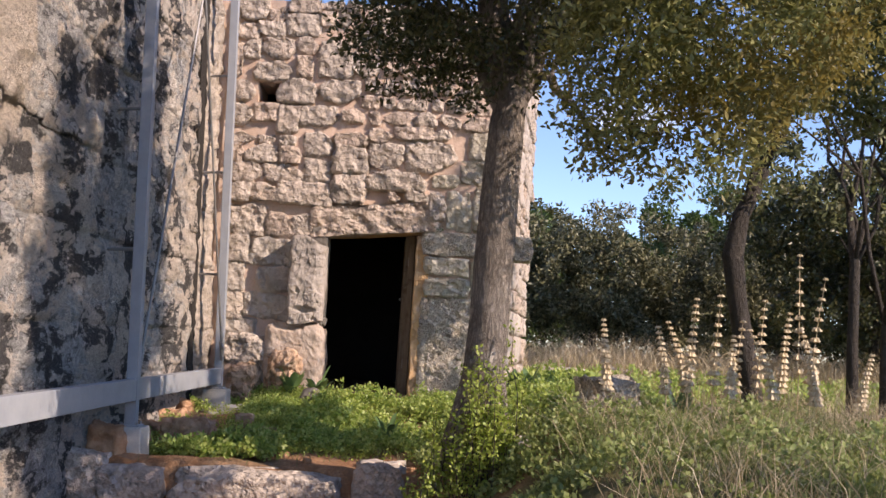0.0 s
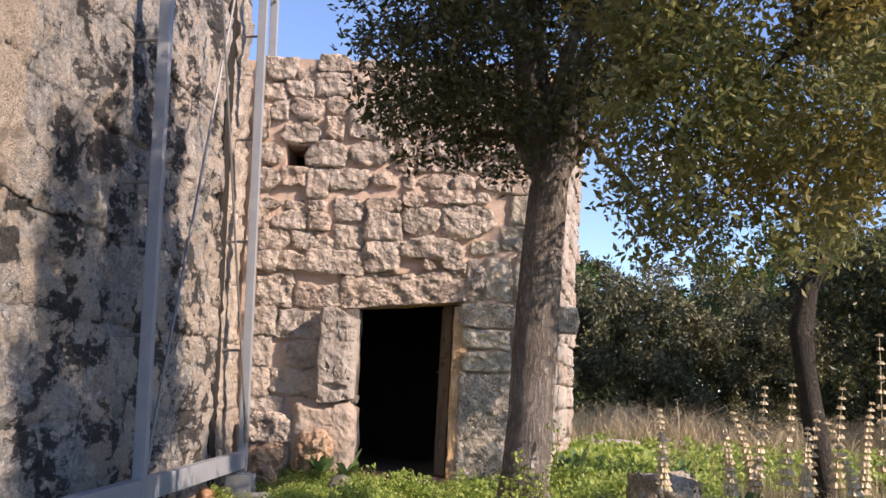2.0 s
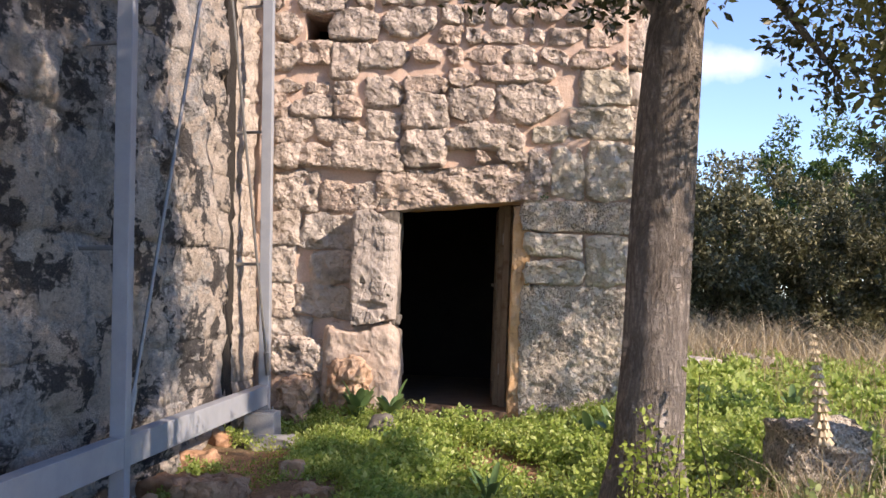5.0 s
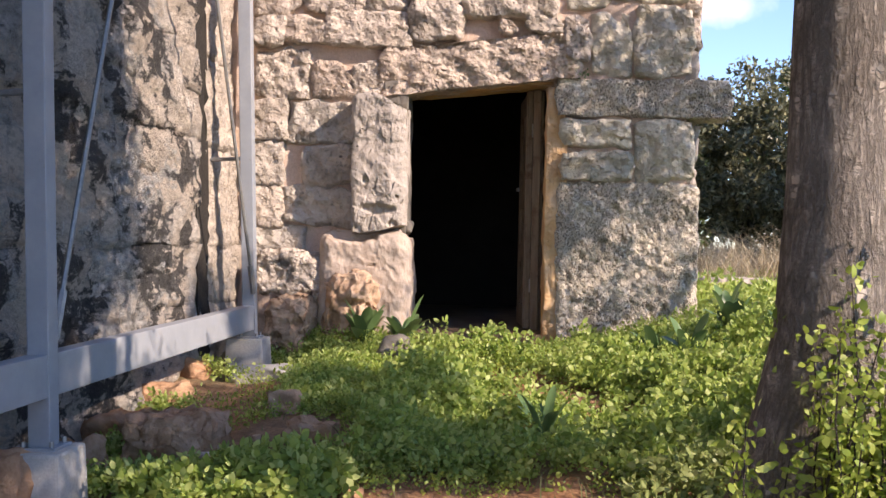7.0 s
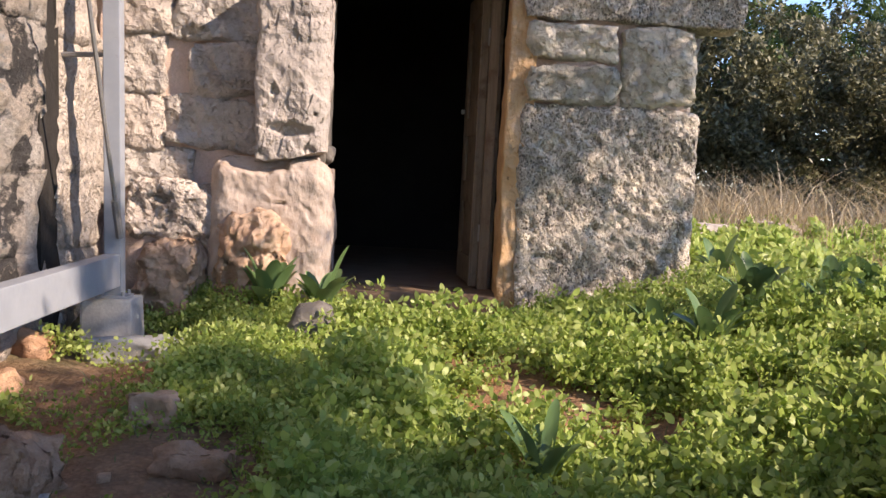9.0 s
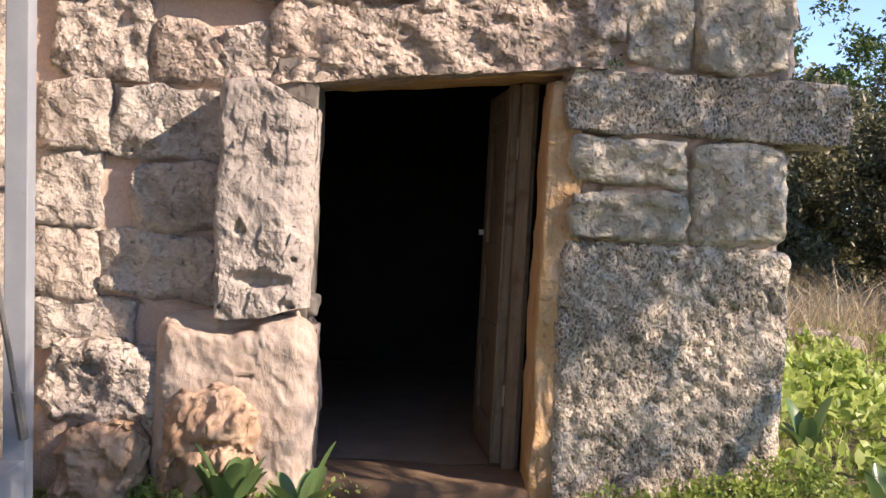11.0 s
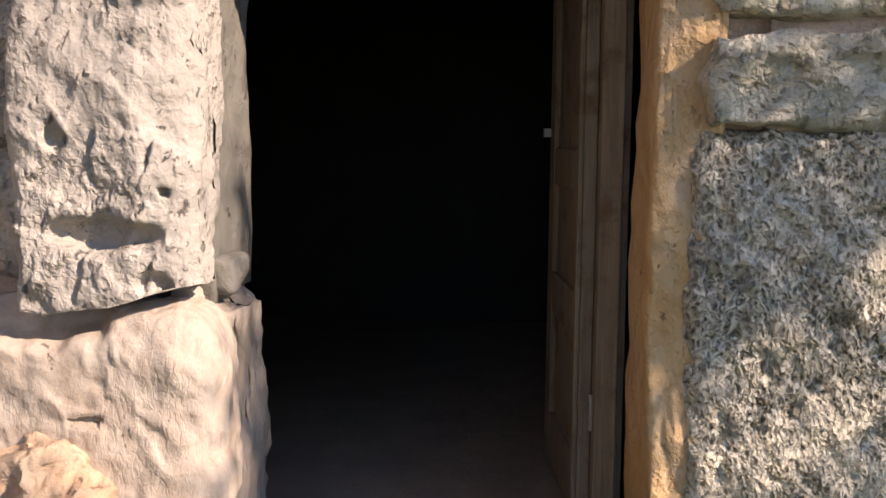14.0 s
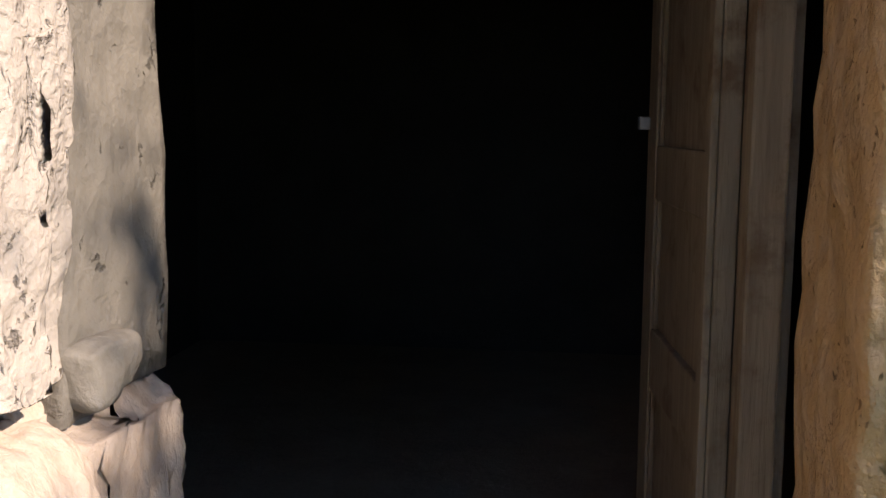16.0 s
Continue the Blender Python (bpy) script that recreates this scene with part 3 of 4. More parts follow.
stone("projecting_block", -0.30, 1.20, FY - 0.07, FY + 0.30, 2.01, 2.33, GREY_STONE, facade, 36, 0.018, 0.12, 302, 0.02, "long grey stone that juts past the corner", 0.0, 0.25)
stone("upright_block", -1.99, -1.515, FY - 0.36, FY - 0.05, 0.93, 2.15, PALE_STONE, facade, 96, 0.014, 0.22, 303, 0.06, "tall pale upright jamb stone", 0.0, 0.38,
      ((-1.74, 1.18, 0.15, 0.05, 0.07), (-1.63, 1.05, 0.05, 0.035, 0.045), (-1.60, 1.285, 0.016, 0.013, 0.04), (-1.86, 1.42, 0.035, 0.04, 0.03), ), ((0.45, 2.03, -1.54, 1), (-0.22, 0.99, -1.80, -1)), (-1.66, 0.45))
stone("base_block", -2.26, -1.47, FY - 0.36, FY + 0.0, 0.0, 1.0, OCHRE_STONE, facade, 84, 0.018, 0.36, 304, 0.10, "pale hollowed base stone", 0.0, 0.12,
      ((-1.96, 0.97, 0.25, 0.08, 0.10), (-1.80, 0.71, 0.050, 0.012, 0.04)))
stone("base_block", -2.80, -2.22, FY - 0.30, FY + 0.25, 0.42, 0.82, STONE, facade, 24, 0.05, 0.30, 305, 0.06, "", 0.0, 0.7, ((-2.55, 0.70, 0.07, 0.03, 0.09),))
stone("base_boulder", -2.70, -2.27, FY - 0.44, FY - 0.02, -0.08, 0.44, CRUMBLY, facade, 40, 0.055, 0.62, 306, 0.14, "crumbling ochre boulder in the wall foot", 0.0, 0.9, ((-2.40, 0.22, 0.06, 0.05, 0.08), (-2.58, 0.10, 0.06, 0.05, 0.07)))
stone("base_boulder", -2.18, -1.73, FY - 0.50, FY - 0.12, -0.08, 0.64, CRUMBLY, facade, 44, 0.060, 0.60, 307, 0.16, "broken ochre boulder in the wall foot", 0.0, 0.9, ((-1.84, 0.14, 0.09, 0.10, 0.10), (-2.08, 0.24, 0.05, 0.12, 0.08), (-1.93, 0.40, 0.10, 0.04, 0.06)))
stone("base_fill", -2.86, -1.60, FY - 0.24, FY + 0.2, -0.1, 0.50, MORTAR, facade, 24, 0.035, 0.25, 308, 0.03, "pink mortar packing of the wall foot", 0.0, 0.4)
stone("rubble_stone", -1.60, -1.49, FY - 0.07, FY + 0.10, 0.985, 1.085, SHADED_JAMB, facade, 10, 0.016, 0.5, 316, 0.12)
stone("rubble_stone", -1.66, -1.57, FY - 0.12, FY + 0.05, 0.94, 1.02, OCHRE_STONE, facade, 10, 0.016, 0.5, 317, 0.12)
taken += [(-1.80, -0.08, 2.15, 2.70), (-0.35, 0.95, 0.0, 2.0), (-0.30, 1.20, 2.0, 2.33), (-1.98, -1.48, 1.0, 2.15), (-2.9, -1.45, -0.1, 0.93), (-2.63, -2.36, 3.96, 4.23), (DOOR_L, DOOR_R, -1, 2.2)]

# remaining rubble, course by course
rnd = random.Random(21)
z = 0.05
while z < 5.30:
    h = rnd.uniform(0.17, 0.27)
    x = -3.02
    while x < 0.80 - 0.04 * z:
        w = rnd.uniform(0.18, 0.46)
        x1, z1 = min(x + w, 0.93 - 0.04 * z), min(z + h, 5.42)
        clear = True
        for a, b, c, d in taken:
            ox, oz = min(b, x1) - max(a, x), min(d, z1) - max(c, z)
            if ox > 0.03 and oz > 0.03:
                clear = False
                break
        if clear and x1 - x > 0.1:
            seed += 1
            stone("stone", x, x1 - 0.02, FY - rnd.uniform(0.03, 0.09), FY + 0.25, z, z1 - 0.02, GREY_STONE if x > -0.25 and z < 3.4 else STONE, facade, 8, 0.034, 0.34, seed, 0.16)
            x = x1
        else:
            x += 0.09
    z += h * 0.98

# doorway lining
stone("jamb", DOOR_L - 0.22, DOOR_L + 0.005, FY - 0.08, FY + 0.34, 0.96, 2.30, SHADED_JAMB, facade, 16, 0.02, 0.08, 311, 0.01, "plastered jamb, shade put into its dull grey", 0.0, 0.25)
stone("jamb", DOOR_L - 0.22, DOOR_L + 0.07, FY - 0.10, FY + 0.34, -0.05, 1.0, OCHRE_STONE, facade, 28, 0.022, 0.6, 312, 0.06)
stone("jamb", DOOR_R - 0.06, DOOR_R + 0.12, FY - 0.03, FY + 0.40, 0.0, 2.27, ORANGE, facade, 26, 0.020, 0.16, 313, 0.01, "orange-stained jamb", 0.0, 0.25)
stone("sill", DOOR_L - 0.1, DOOR_R + 0.1, FY - 0.02, FY + 0.5, -0.2, DOOR_B + 0.02, SILL, facade, 8, 0.015, 0.1, 314, 0.01, "worn earthen threshold")
soffit = stone("soffit", DOOR_L - 0.1, DOOR_R + 0.1, FY + 0.02, FY + 0.50, 2.25, 2.45, ORANGE, facade, 12, 0.02, 0.1, 315, 0.01, "rough underside of the lintel")
soffit.rotation_euler = (0, radians(-5.5), 0)


def room():
    """Room behind the door; its shade is put into near-black walls and ceiling."""
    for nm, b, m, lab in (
        ("wall_back", (-3.6, 0.85, 18.6, 19.0, -0.6, 5.34), ROOM_SHADE, "back wall of the room, near black for its shade"),
        ("wall_room_left", (-3.6, -3.0, FY + 0.76, 18.59, -0.6, 5.34), ROOM_SHADE, "side wall of the room, near black for its shade"),
        ("wall_room_right", (0.25, 0.70, FY + 0.76, 18.59, -0.6, 5.30), ROOM_SHADE, "side wall of the room, near black for its shade"),
        ("ceiling", (-2.99, 0.24, FY + 0.76, 18.59, 3.2, 3.5), ROOM_SHADE, "ceiling of the room, near black for its shade"),
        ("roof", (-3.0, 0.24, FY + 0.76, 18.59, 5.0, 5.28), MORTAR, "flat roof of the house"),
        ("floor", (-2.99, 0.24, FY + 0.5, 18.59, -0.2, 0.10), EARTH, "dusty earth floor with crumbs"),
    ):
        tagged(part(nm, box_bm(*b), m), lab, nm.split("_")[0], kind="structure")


room()


def house_side():
    """Sunlit flank of the house; it runs back at a slight slant."""
    w = thing("wall_side", "pale sunlit limestone flank of the house", "wall", "", (0.90, FY + 0.02, 0))
    w["kind"] = "structure"
    w.rotation_euler = (0, 0, radians(82.5))
    part("core", box_bm(0.30, 4.6, 0.04, 0.25, -0.6, 5.3), MORTAR, w)
    r = random.Random(8)
    z, k = -0.1, 700
    while z < 5.2:
        h = r.uniform(0.28, 0.48)
        x = 0.05 + r.uniform(0, 0.1)
        while x < 4.5:
            x1 = min(x + r.uniform(0.4, 0.9), 4.6)
            k += 1
            stone("stone", x, x1 - 0.015, r.uniform(-0.05, 0.0), 0.3, z, min(z + h, 5.38) - 0.012, PALE_STONE if r.random() < 0.6 else STONE, w, 7, 0.03, 0.22, k, 0.05)
            x = x1
        z += h
    return w


house_side()


# ---- tall side wall ----
WX = -3.0


LEAN_W = Matrix.Translation((-2.7, 0, 0.28)) @ Matrix.Rotation(radians(-2.0), 4, "Y") @ Matrix.Translation((2.7, 0, -0.28))


def relief(y, z):
    """Height of the weathered wall face."""
    q = Vector((y, z, 3.7))
    r = 0.06 * noise.noise(q * 0.8) + 0.035 * noise.noise(q * 2.1) + 0.030 * noise.noise(q * 5.3) + 0.018 * noise.noise(q * 12.0) + 0.010 * noise.noise(q * 27.0)
    edge = 7.45 + 0.35 * noise.noise(Vector((z * 1.1, 2.0, 0))) + 0.12 * noise.noise(Vector((z * 4.0, 5.0, 0)))
    r += facet(q, 2.2, 0.18) + facet(q, 6.0, 0.35)
    return r + 0.10 * step(0.0, 0.10, edge - y) * step(2.2, 2.4, z + 0.3 * noise.noise(Vector((y * 2.0, 1.0, 8))))


def wall_block(name, y0, y1, z0, z1, fine, material, parent, seed):
    """One block of the tall wall: a front of uneven relief, sunk along its joints, with sides that run back."""
    ny, nz = max(4, int((y1 - y0) / fine)), max(4, int((z1 - z0) / fine))
    r = random.Random(seed)
    proud, deep = r.uniform(-0.012, 0.015), r.uniform(0.004, 0.022)
    verts, faces = [], []
    for j in range(nz + 1):
        for i in range(ny + 1):
            u = 0.0 if i == 0 else 1.0 if i == ny else min(max((i - 1) / (ny - 2), 0.0025), 0.9975)
            v = 0.0 if j == 0 else 1.0 if j == nz else min(max((j - 1) / (nz - 2), 0.0025), 0.9975)
            y, z = y0 + (y1 - y0) * u, z0 + (z1 - z0) * v
            d = min(y - y0, y1 - y, z - z0, z1 - z)
            rim = i in (0, ny) or j in (0, nz)
            wy = y + 0.06 * noise.noise(Vector((y * 1.3, z * 1.3, 11))) + 0.03 * noise.noise(Vector((y * 7, z * 7, 15)))
            wz = z + 0.05 * noise.noise(Vector((y * 1.3, z * 1.3, 31))) + 0.03 * noise.noise(Vector((y * 7, z * 7, 35)))
            if abs(y - 13.0) < 0.25:
                wy += 0.06 * noise.noise(Vector((z * 2.1, 3.0 if y < 13 else 3.6, 0))) + 0.025 * noise.noise(Vector((z * 9.0, y, 1)))
            x = relief(wy, wz) + proud - deep * math.exp(-((d / 0.035) ** 2)) * (0.6 + 0.8 * abs(noise.noise(Vector((y * 2, z * 2, 50)))))
            verts.append((WX + x - (0.10 if rim else 0.0), wy, wz))
    for j in range(nz):
        for i in range(ny):
            k = j * (ny + 1) + i
            faces.append((k, k + 1, k + ny + 2, k + ny + 1))
    ob = mesh_object(name, verts, faces, material, parent, smooth=True)
    # flank beside the crack coloured near black, as if in shade
    if name == "end_block":
        ob.data.materials.append(CRACK_SHADE)
        for j in range(nz):
            ob.data.polygons[j * ny].material_index = 1
    return ob


def side_wall():
    w = thing("wall_tall", "tall weathered ashlar wall streaked black and grey", "wall")
    w["kind"] = "structure"
    part("core", box_bm(WX - 1.2, WX - 0.07, 1.5, 12.86, -0.8, 9.0), PATINA, w)
    part("core", box_bm(WX - 1.2, WX - 0.07, 13.19, FY + 0.02, -0.8, 9.0), PATINA, w)
    # near-black strip just behind the face paints the crack's shade
    part("open_joint", box_bm(WX - 1.2, WX - 0.015, 12.862, 13.188, -0.8, 9.0), CRACK_SHADE, w, "open joint with its shade as a near-black strip")
    zs = [-0.75, 0.40, 0.86, 1.66, 2.36, 3.25, 4.15, 5.1, 6.2, 7.5, 9.0]
    k = 400
    r = random.Random(5)
    for z0, z1 in zip(zs, zs[1:]):
        y = 2.0
        while y < 12.85:
            ln = r.uniform(1.8, 3.0) if y < 9.2 else r.uniform(0.45, 0.85)
            y1 = y + ln if y + ln < 12.6 else 12.90
            k += 1
            fine = 0.045 if 5.5 < y1 and z0 < 5.2 else 0.25
            cut = z0 + (z1 - z0) * r.uniform(0.4, 0.6) if y > 9.2 and r.random() < 0.35 else z1
            wall_block("block", y, y1, z0, cut, fine, PATINA, w, k)
            if cut < z1:
                wall_block("block", y, y1, cut, z1, fine, PATINA, w, k + 500)
            y = y1
        k += 1
        wall_block("end_block", 13.12, FY + 0.02, z0, z1, 0.05, END_STONE, w, k)
    w.matrix_basis = LEAN_W
    return w


side_wall()


# ---- steel frame ----
def steel_frame():
    f = thing("steel_frame", "grey painted steel support frame on concrete feet", "frame")
    px, ny, fy, top = -2.70, 9.50, 13.20, 9.0
    part("post", box_bm(px - 0.05, px + 0.05, ny - 0.05, ny + 0.05, -0.04, top, 0.006), PAINT, f)
    part("post", box_bm(px - 0.05, px + 0.05, fy - 0.05, fy + 0.05, 0.12, top, 0.006), PAINT, f)
    part("post", box_bm(px - 0.05, px + 0.05, 5.2, 5.3, -0.3, top, 0.006), PAINT, f)
    part("beam", box_bm(px - 0.055, px + 0.047, ny + 0.051, fy - 0.051, 0.19, 0.38, 0.006), PAINT, f)
    part("beam", box_bm(px - 0.055, px + 0.047, 5.301, ny - 0.051, 0.19, 0.38, 0.006), PAINT, f)
    for (a, b) in (((px + 0.02, ny + 0.08, 0.45), (px + 0.02, fy, 8.7)), ((px + 0.05, fy - 0.08, 0.5), (px + 0.05, ny, 8.7))):
        v, q = tube([a, b], [0.013, 0.013], 6)
        rod = mesh_object("brace_rod", v, q, CABLE, f)
        d = (Vector(b) - Vector(a)).normalized()
        v, q = tube([Vector(a) - d * 0.02, Vector(a) + d * 0.22], [0.024, 0.024], 8)
        mesh_object("turnbuckle", v, q, CABLE, rod)
    for z in (1.55, 2.85, 4.1, 5.4, 6.7):
        for yy in (ny, fy):
            v, q = tube([(WX - 0.05, yy + 0.08, z), (px, yy + 0.02, z)], [0.016, 0.016], 6)
            mesh_object("wall_tie", v, q, CABLE, f)
    part("post", box_bm(-2.86, -2.76, 14.30, 14.40, 5.29, 9.0, 0.006), PAINT, f)
    v, q = tube([(-2.8, 14.35, 6.25), (px, fy, 6.25)], [0.02, 0.02], 6)
    mesh_object("link_rod", v, q, PAINT, f)
    for yy, z0, z1 in ((ny, -0.30, -0.04), (fy, -0.12, 0.12), (5.25, -0.75, -0.3)):
        bm = box_bm(px - 0.16, px + 0.13, yy - 0.15, yy + 0.15, z0 - 0.2, z1, 0.015)
        for vv in bm.verts:
            k = 1.0 + 0.10 * (z1 - vv.co.z) / (z1 - z0 + 0.2)
            vv.co.x, vv.co.y = px + (vv.co.x - px) * k, yy + (vv.co.y - yy) * k
        foot = part("concrete_foot", bm, CONCRETE, f, "cast concrete foot")
        part("base_plate", box_bm(px - 0.09, px + 0.09, yy - 0.09, yy + 0.09, z1, z1 + 0.015, 0.003), PAINT, foot)
        for bx, by in ((-0.065, -0.065), (0.065, -0.065), (0.065, 0.065), (-0.065, 0.065)):
            v, q = tube([(px + bx, yy + by, z1 + 0.015), (px + bx, yy + by, z1 + 0.04)], [0.011, 0.011], 6)
            mesh_object("bolt", v, q, CABLE, foot)
    f.matrix_basis = LEAN_W
    return f


steel_frame()


# ---- wooden door ----
def wooden_door():
    d = thing("wooden_door", "old unpainted panelled wooden door standing open into the dark", "door", at=(-0.46, FY + 0.50, 0.13))
    part("door_post", box_bm(0.0, 0.07, -0.09, 0.03, 0.0, 2.17, 0.006), WOOD, d)
    part("frame_strip", box_bm(0.074, 0.095, -0.05, 0.02, 0.0, 2.17, 0.004), WOOD, d, "split brown wooden strip")
    leaf = part("leaf", box_bm(-0.045, -0.002, 0.0, 0.13, 0.02, 2.17, 0.005), WOOD, d, "weathered door leaf")
    leaf.rotation_euler = (0, 0, radians(4.5))
    part("stile", box_bm(-0.045, -0.002, 0.72, 0.85, 0.02, 2.17, 0.005), WOOD, leaf)
    for z0, z1 in ((0.02, 0.22), (0.62, 0.78), (1.12, 1.26), (2.00, 2.17)):
        part("rail", box_bm(-0.043, -0.004, 0.131, 0.719, z0, z1, 0.005), WOOD, leaf)
    for z0, z1 in ((0.22, 0.62), (0.78, 1.12), (1.26, 2.00)):
        part("panel", box_bm(-0.026, -0.014, 0.125, 0.725, z0 - 0.01, z1 + 0.01, 0.004), WOOD, leaf)
        for y0, y1 in ((0.131, 0.15), (0.70, 0.719)):
            part("moulding", box_bm(-0.038, -0.026, y0, y1, z0, z1, 0.004), WOOD, leaf)
    part("edge_batten", box_bm(-0.062, -0.046, 0.0, 0.045, 0.02, 2.17, 0.004), WOOD, leaf)
    part("latch", box_bm(-0.075, -0.045, 0.81, 0.85, 1.30, 1.335, 0.004), CABLE, leaf, "small iron latch")
    part("keyhole_plate", box_bm(-0.052, -0.045, 0.05, 0.085, 0.95, 1.10, 0.003), CABLE, leaf, "rusty lock plate")
    for z in (0.35, 1.75):
        v, q = tube([(0.0, -0.012, z), (0.0, -0.012, z + 0.12)], [0.012, 0.012], 8)
        mesh_object("hinge", v, q, CABLE, d, "rusty hinge")
    return d


wooden_door()


# ---- loose stones ----
def loose_stone(name, x, y, w, d, h, material, label, category, seed, sink=0.06, group="", n=9, rough=0.04, turn=0.0, zbase=None):
    e = stone(name, -w / 2, w / 2, -d / 2, d / 2, -sink, h, material, None, n, rough, 0.35, seed, 0.08)
    zz = ground_z(x, y) if zbase is None else zbase
    e.matrix_world = Matrix.Translation((x, y, zz)) @ Matrix.Rotation(turn, 4, "Z") @ Matrix.Translation((0, 0, (h - sink) / 2))
    return tagged(e, label, category, group)


row = "stones of the terrace edge"
loose_stone("terrace_stone", -3.0, 9.0, 0.62, 0.45, 0.42, STONE, "squared grey and pink stone edging the terrace", "stone", 501, 0.1, row, zbase=-0.62)
loose_stone("terrace_stone", -2.48, 9.0, 0.56, 0.42, 0.32, STONE, "squared grey and pink stone edging the terrace", "stone", 502, 0.1, row, zbase=-0.62)
loose_stone("terrace_stone", -1.43, 8.98, 1.46, 0.45, 0.33, STONE, "long flat grey stone edging the terrace", "stone", 503, 0.1, row, n=12, zbase=-0.62)
loose_stone("terrace_stone", -0.42, 9.0, 0.44, 0.42, 0.46, STONE, "upright grey stone edging the terrace", "stone", 504, 0.1, row, zbase=-0.62)
loose_stone("terrace_stone", 0.52, 8.72, 0.70, 0.5, 0.24, PALE_STONE, "flat pale layered stone in the grass", "stone", 505, 0.1, row)
loose_stone("flat_stone", -0.42, 9.28, 0.42, 0.24, 0.07, PALE_STONE, "flat pale stone lying on red soil", "stone", 506, 0.05)
loose_stone("boulder", 1.61, 9.85, 0.56, 0.42, 0.43, GREY_STONE, "grey weathered boulder among weeds", "boulder", 507, 0.06, n=12, rough=0.06)
loose_stone("field_stone", -1.45, 12.45, 0.22, 0.15, 0.24, SHADED_JAMB, "grey stone half hidden in weeds", "stone", 508, 0.05)
loose_stone("red_rock", -2.40, 10.45, 0.44, 0.34, 0.25, RED_STONE, "reddish earth-stained rock beside the wall", "rock", 509, 0.06, n=20, rough=0.085)
loose_stone("red_rock", -1.72, 10.72, 0.26, 0.22, 0.07, RED_STONE, "flat reddish rock sunk in bare soil", "rock", 519, 0.06, n=14, rough=0.05)
loose_stone("red_rock", -1.98, 11.25, 0.20, 0.16, 0.13, CRUMBLY, "small reddish rock on bare soil", "rock", 510, 0.03)
loose_stone("paving_slab", -2.42, 12.82, 0.62, 0.36, 0.09, CONCRETE, "broken grey slab beside the concrete foot", "slab", 520, 0.05)
for i, (x, y, w, h) in enumerate(((-2.88, 10.15, 0.36, 0.22), (-2.92, 10.9, 0.42, 0.16), (-2.82, 9.3, 0.30, 0.26), (-2.9, 11.7, 0.34, 0.14), (-2.95, 12.5, 0.30, 0.12))):
    loose_stone("red_rock", x, y, w, w * 0.7, h, RED_STONE, "reddish rock exposed under the tall wall", "rock", 530 + i, 0.06, "rocks under the wall", 10, 0.06)
rs = random.Random(77)
for i in range(16):
    x, y = rs.uniform(-2.4, -0.1), rs.choice((rs.uniform(9.3, 9.7), rs.uniform(10.2, 11.0)))
    w = rs.uniform(0.04, 0.10)
    loose_stone("pebble", x, y, w, w * 0.8, w * 0.5, RED_STONE if rs.random() < 0.6 else STONE, "small stone lying on red soil", "pebble", 550 + i, 0.01, "pebbles on the soil", 4, 0.008, rs.uniform(0, 3))
loose_stone("pale_slab", 2.2, 18.6, 0.9, 0.5, 0.16, PALE_STONE, "pale flat slab in the grass behind the house", "slab", 511, 0.05)
loose_stone("pale_slab", 3.2, 19.2, 0.8, 0.5, 0.16, PALE_STONE, "pale flat slab in the grass behind the house", "slab", 512, 0.05)


# ---- plants ----
def leaf_cloud(name, centres, size, material, parent=None, seed=1, spread=None, count=40, droop=0.0, narrow=0.45, label="", rounded=False):
    """Many small folded leaves scattered in clumps round the centres (rows of x, y, z, radius)."""
    rg = np.random.default_rng(seed)
    c = np.asarray(centres, dtype=float)
    n = len(c) * count
    base = np.repeat(c[:, :3], count, axis=0)
    rad = np.repeat(c[:, 3], count)[:, None]
    v = rg.normal(size=(n, 3))
    v /= np.linalg.norm(v, axis=1)[:, None]
    pos = base + v * rad * rg.uniform(0.15, 1.0, (n, 1)) ** 0.6
    a = rg.normal(size=(n, 3)) + v * 0.8
    a[:, 2] -= droop
    a /= np.linalg.norm(a, axis=1)[:, None]
    b = np.cross(a, rg.normal(size=(n, 3)))
    b /= np.linalg.norm(b, axis=1)[:, None]
    nn = np.cross(a, b)
    ln = size * rg.uniform(0.6, 1.35, (n, 1))
    p0 = pos
    p1 = pos + a * ln * 0.5 + b * ln * narrow * 0.5 + nn * ln * 0.08
    p2 = pos + a * ln
    p3 = pos + a * ln * 0.5 - b * ln * narrow * 0.5 + nn * ln * 0.08
    if rounded:
        sides = [(0.28, 0.42), (0.66, 0.40)]
        left = [pos + a * ln * u + b * ln * narrow * w + nn * ln * 0.10 for u, w in sides]
        right = [pos + a * ln * u - b * ln * narrow * w + nn * ln * 0.10 for u, w in sides]
        ring = [p0, left[0], left[1], p2, right[1], right[0]]
        fan = [[0, 1, 5, 1, 2, 4, 1, 4, 5, 2, 3, 4]]
    else:
        ring, fan = [p0, p1, p2, p3], [[0, 1, 2, 0, 2, 3]]
    verts = np.stack(ring, axis=1).reshape(-1, 3)
    tris = len(fan[0]) // 3
    me = bpy.data.meshes.new(name)
    me.vertices.add(len(verts))
    me.vertices.foreach_set("co", verts.ravel())
    loops = (np.arange(n)[:, None] * len(ring) + np.array(fan)).ravel()
    me.loops.add(len(loops))
    me.loops.foreach_set("vertex_index", loops.astype(np.int32))
    me.polygons.add(n * tris)
    me.polygons.foreach_set("loop_start", np.arange(0, n * tris * 3, 3, dtype=np.int32))
    me.materials.append(material)
    me.update(calc_edges=True)
    ob = new(name, me)
    if parent is not None:
        ob.parent = parent
    if label:
        ob["label"] = label
    return ob


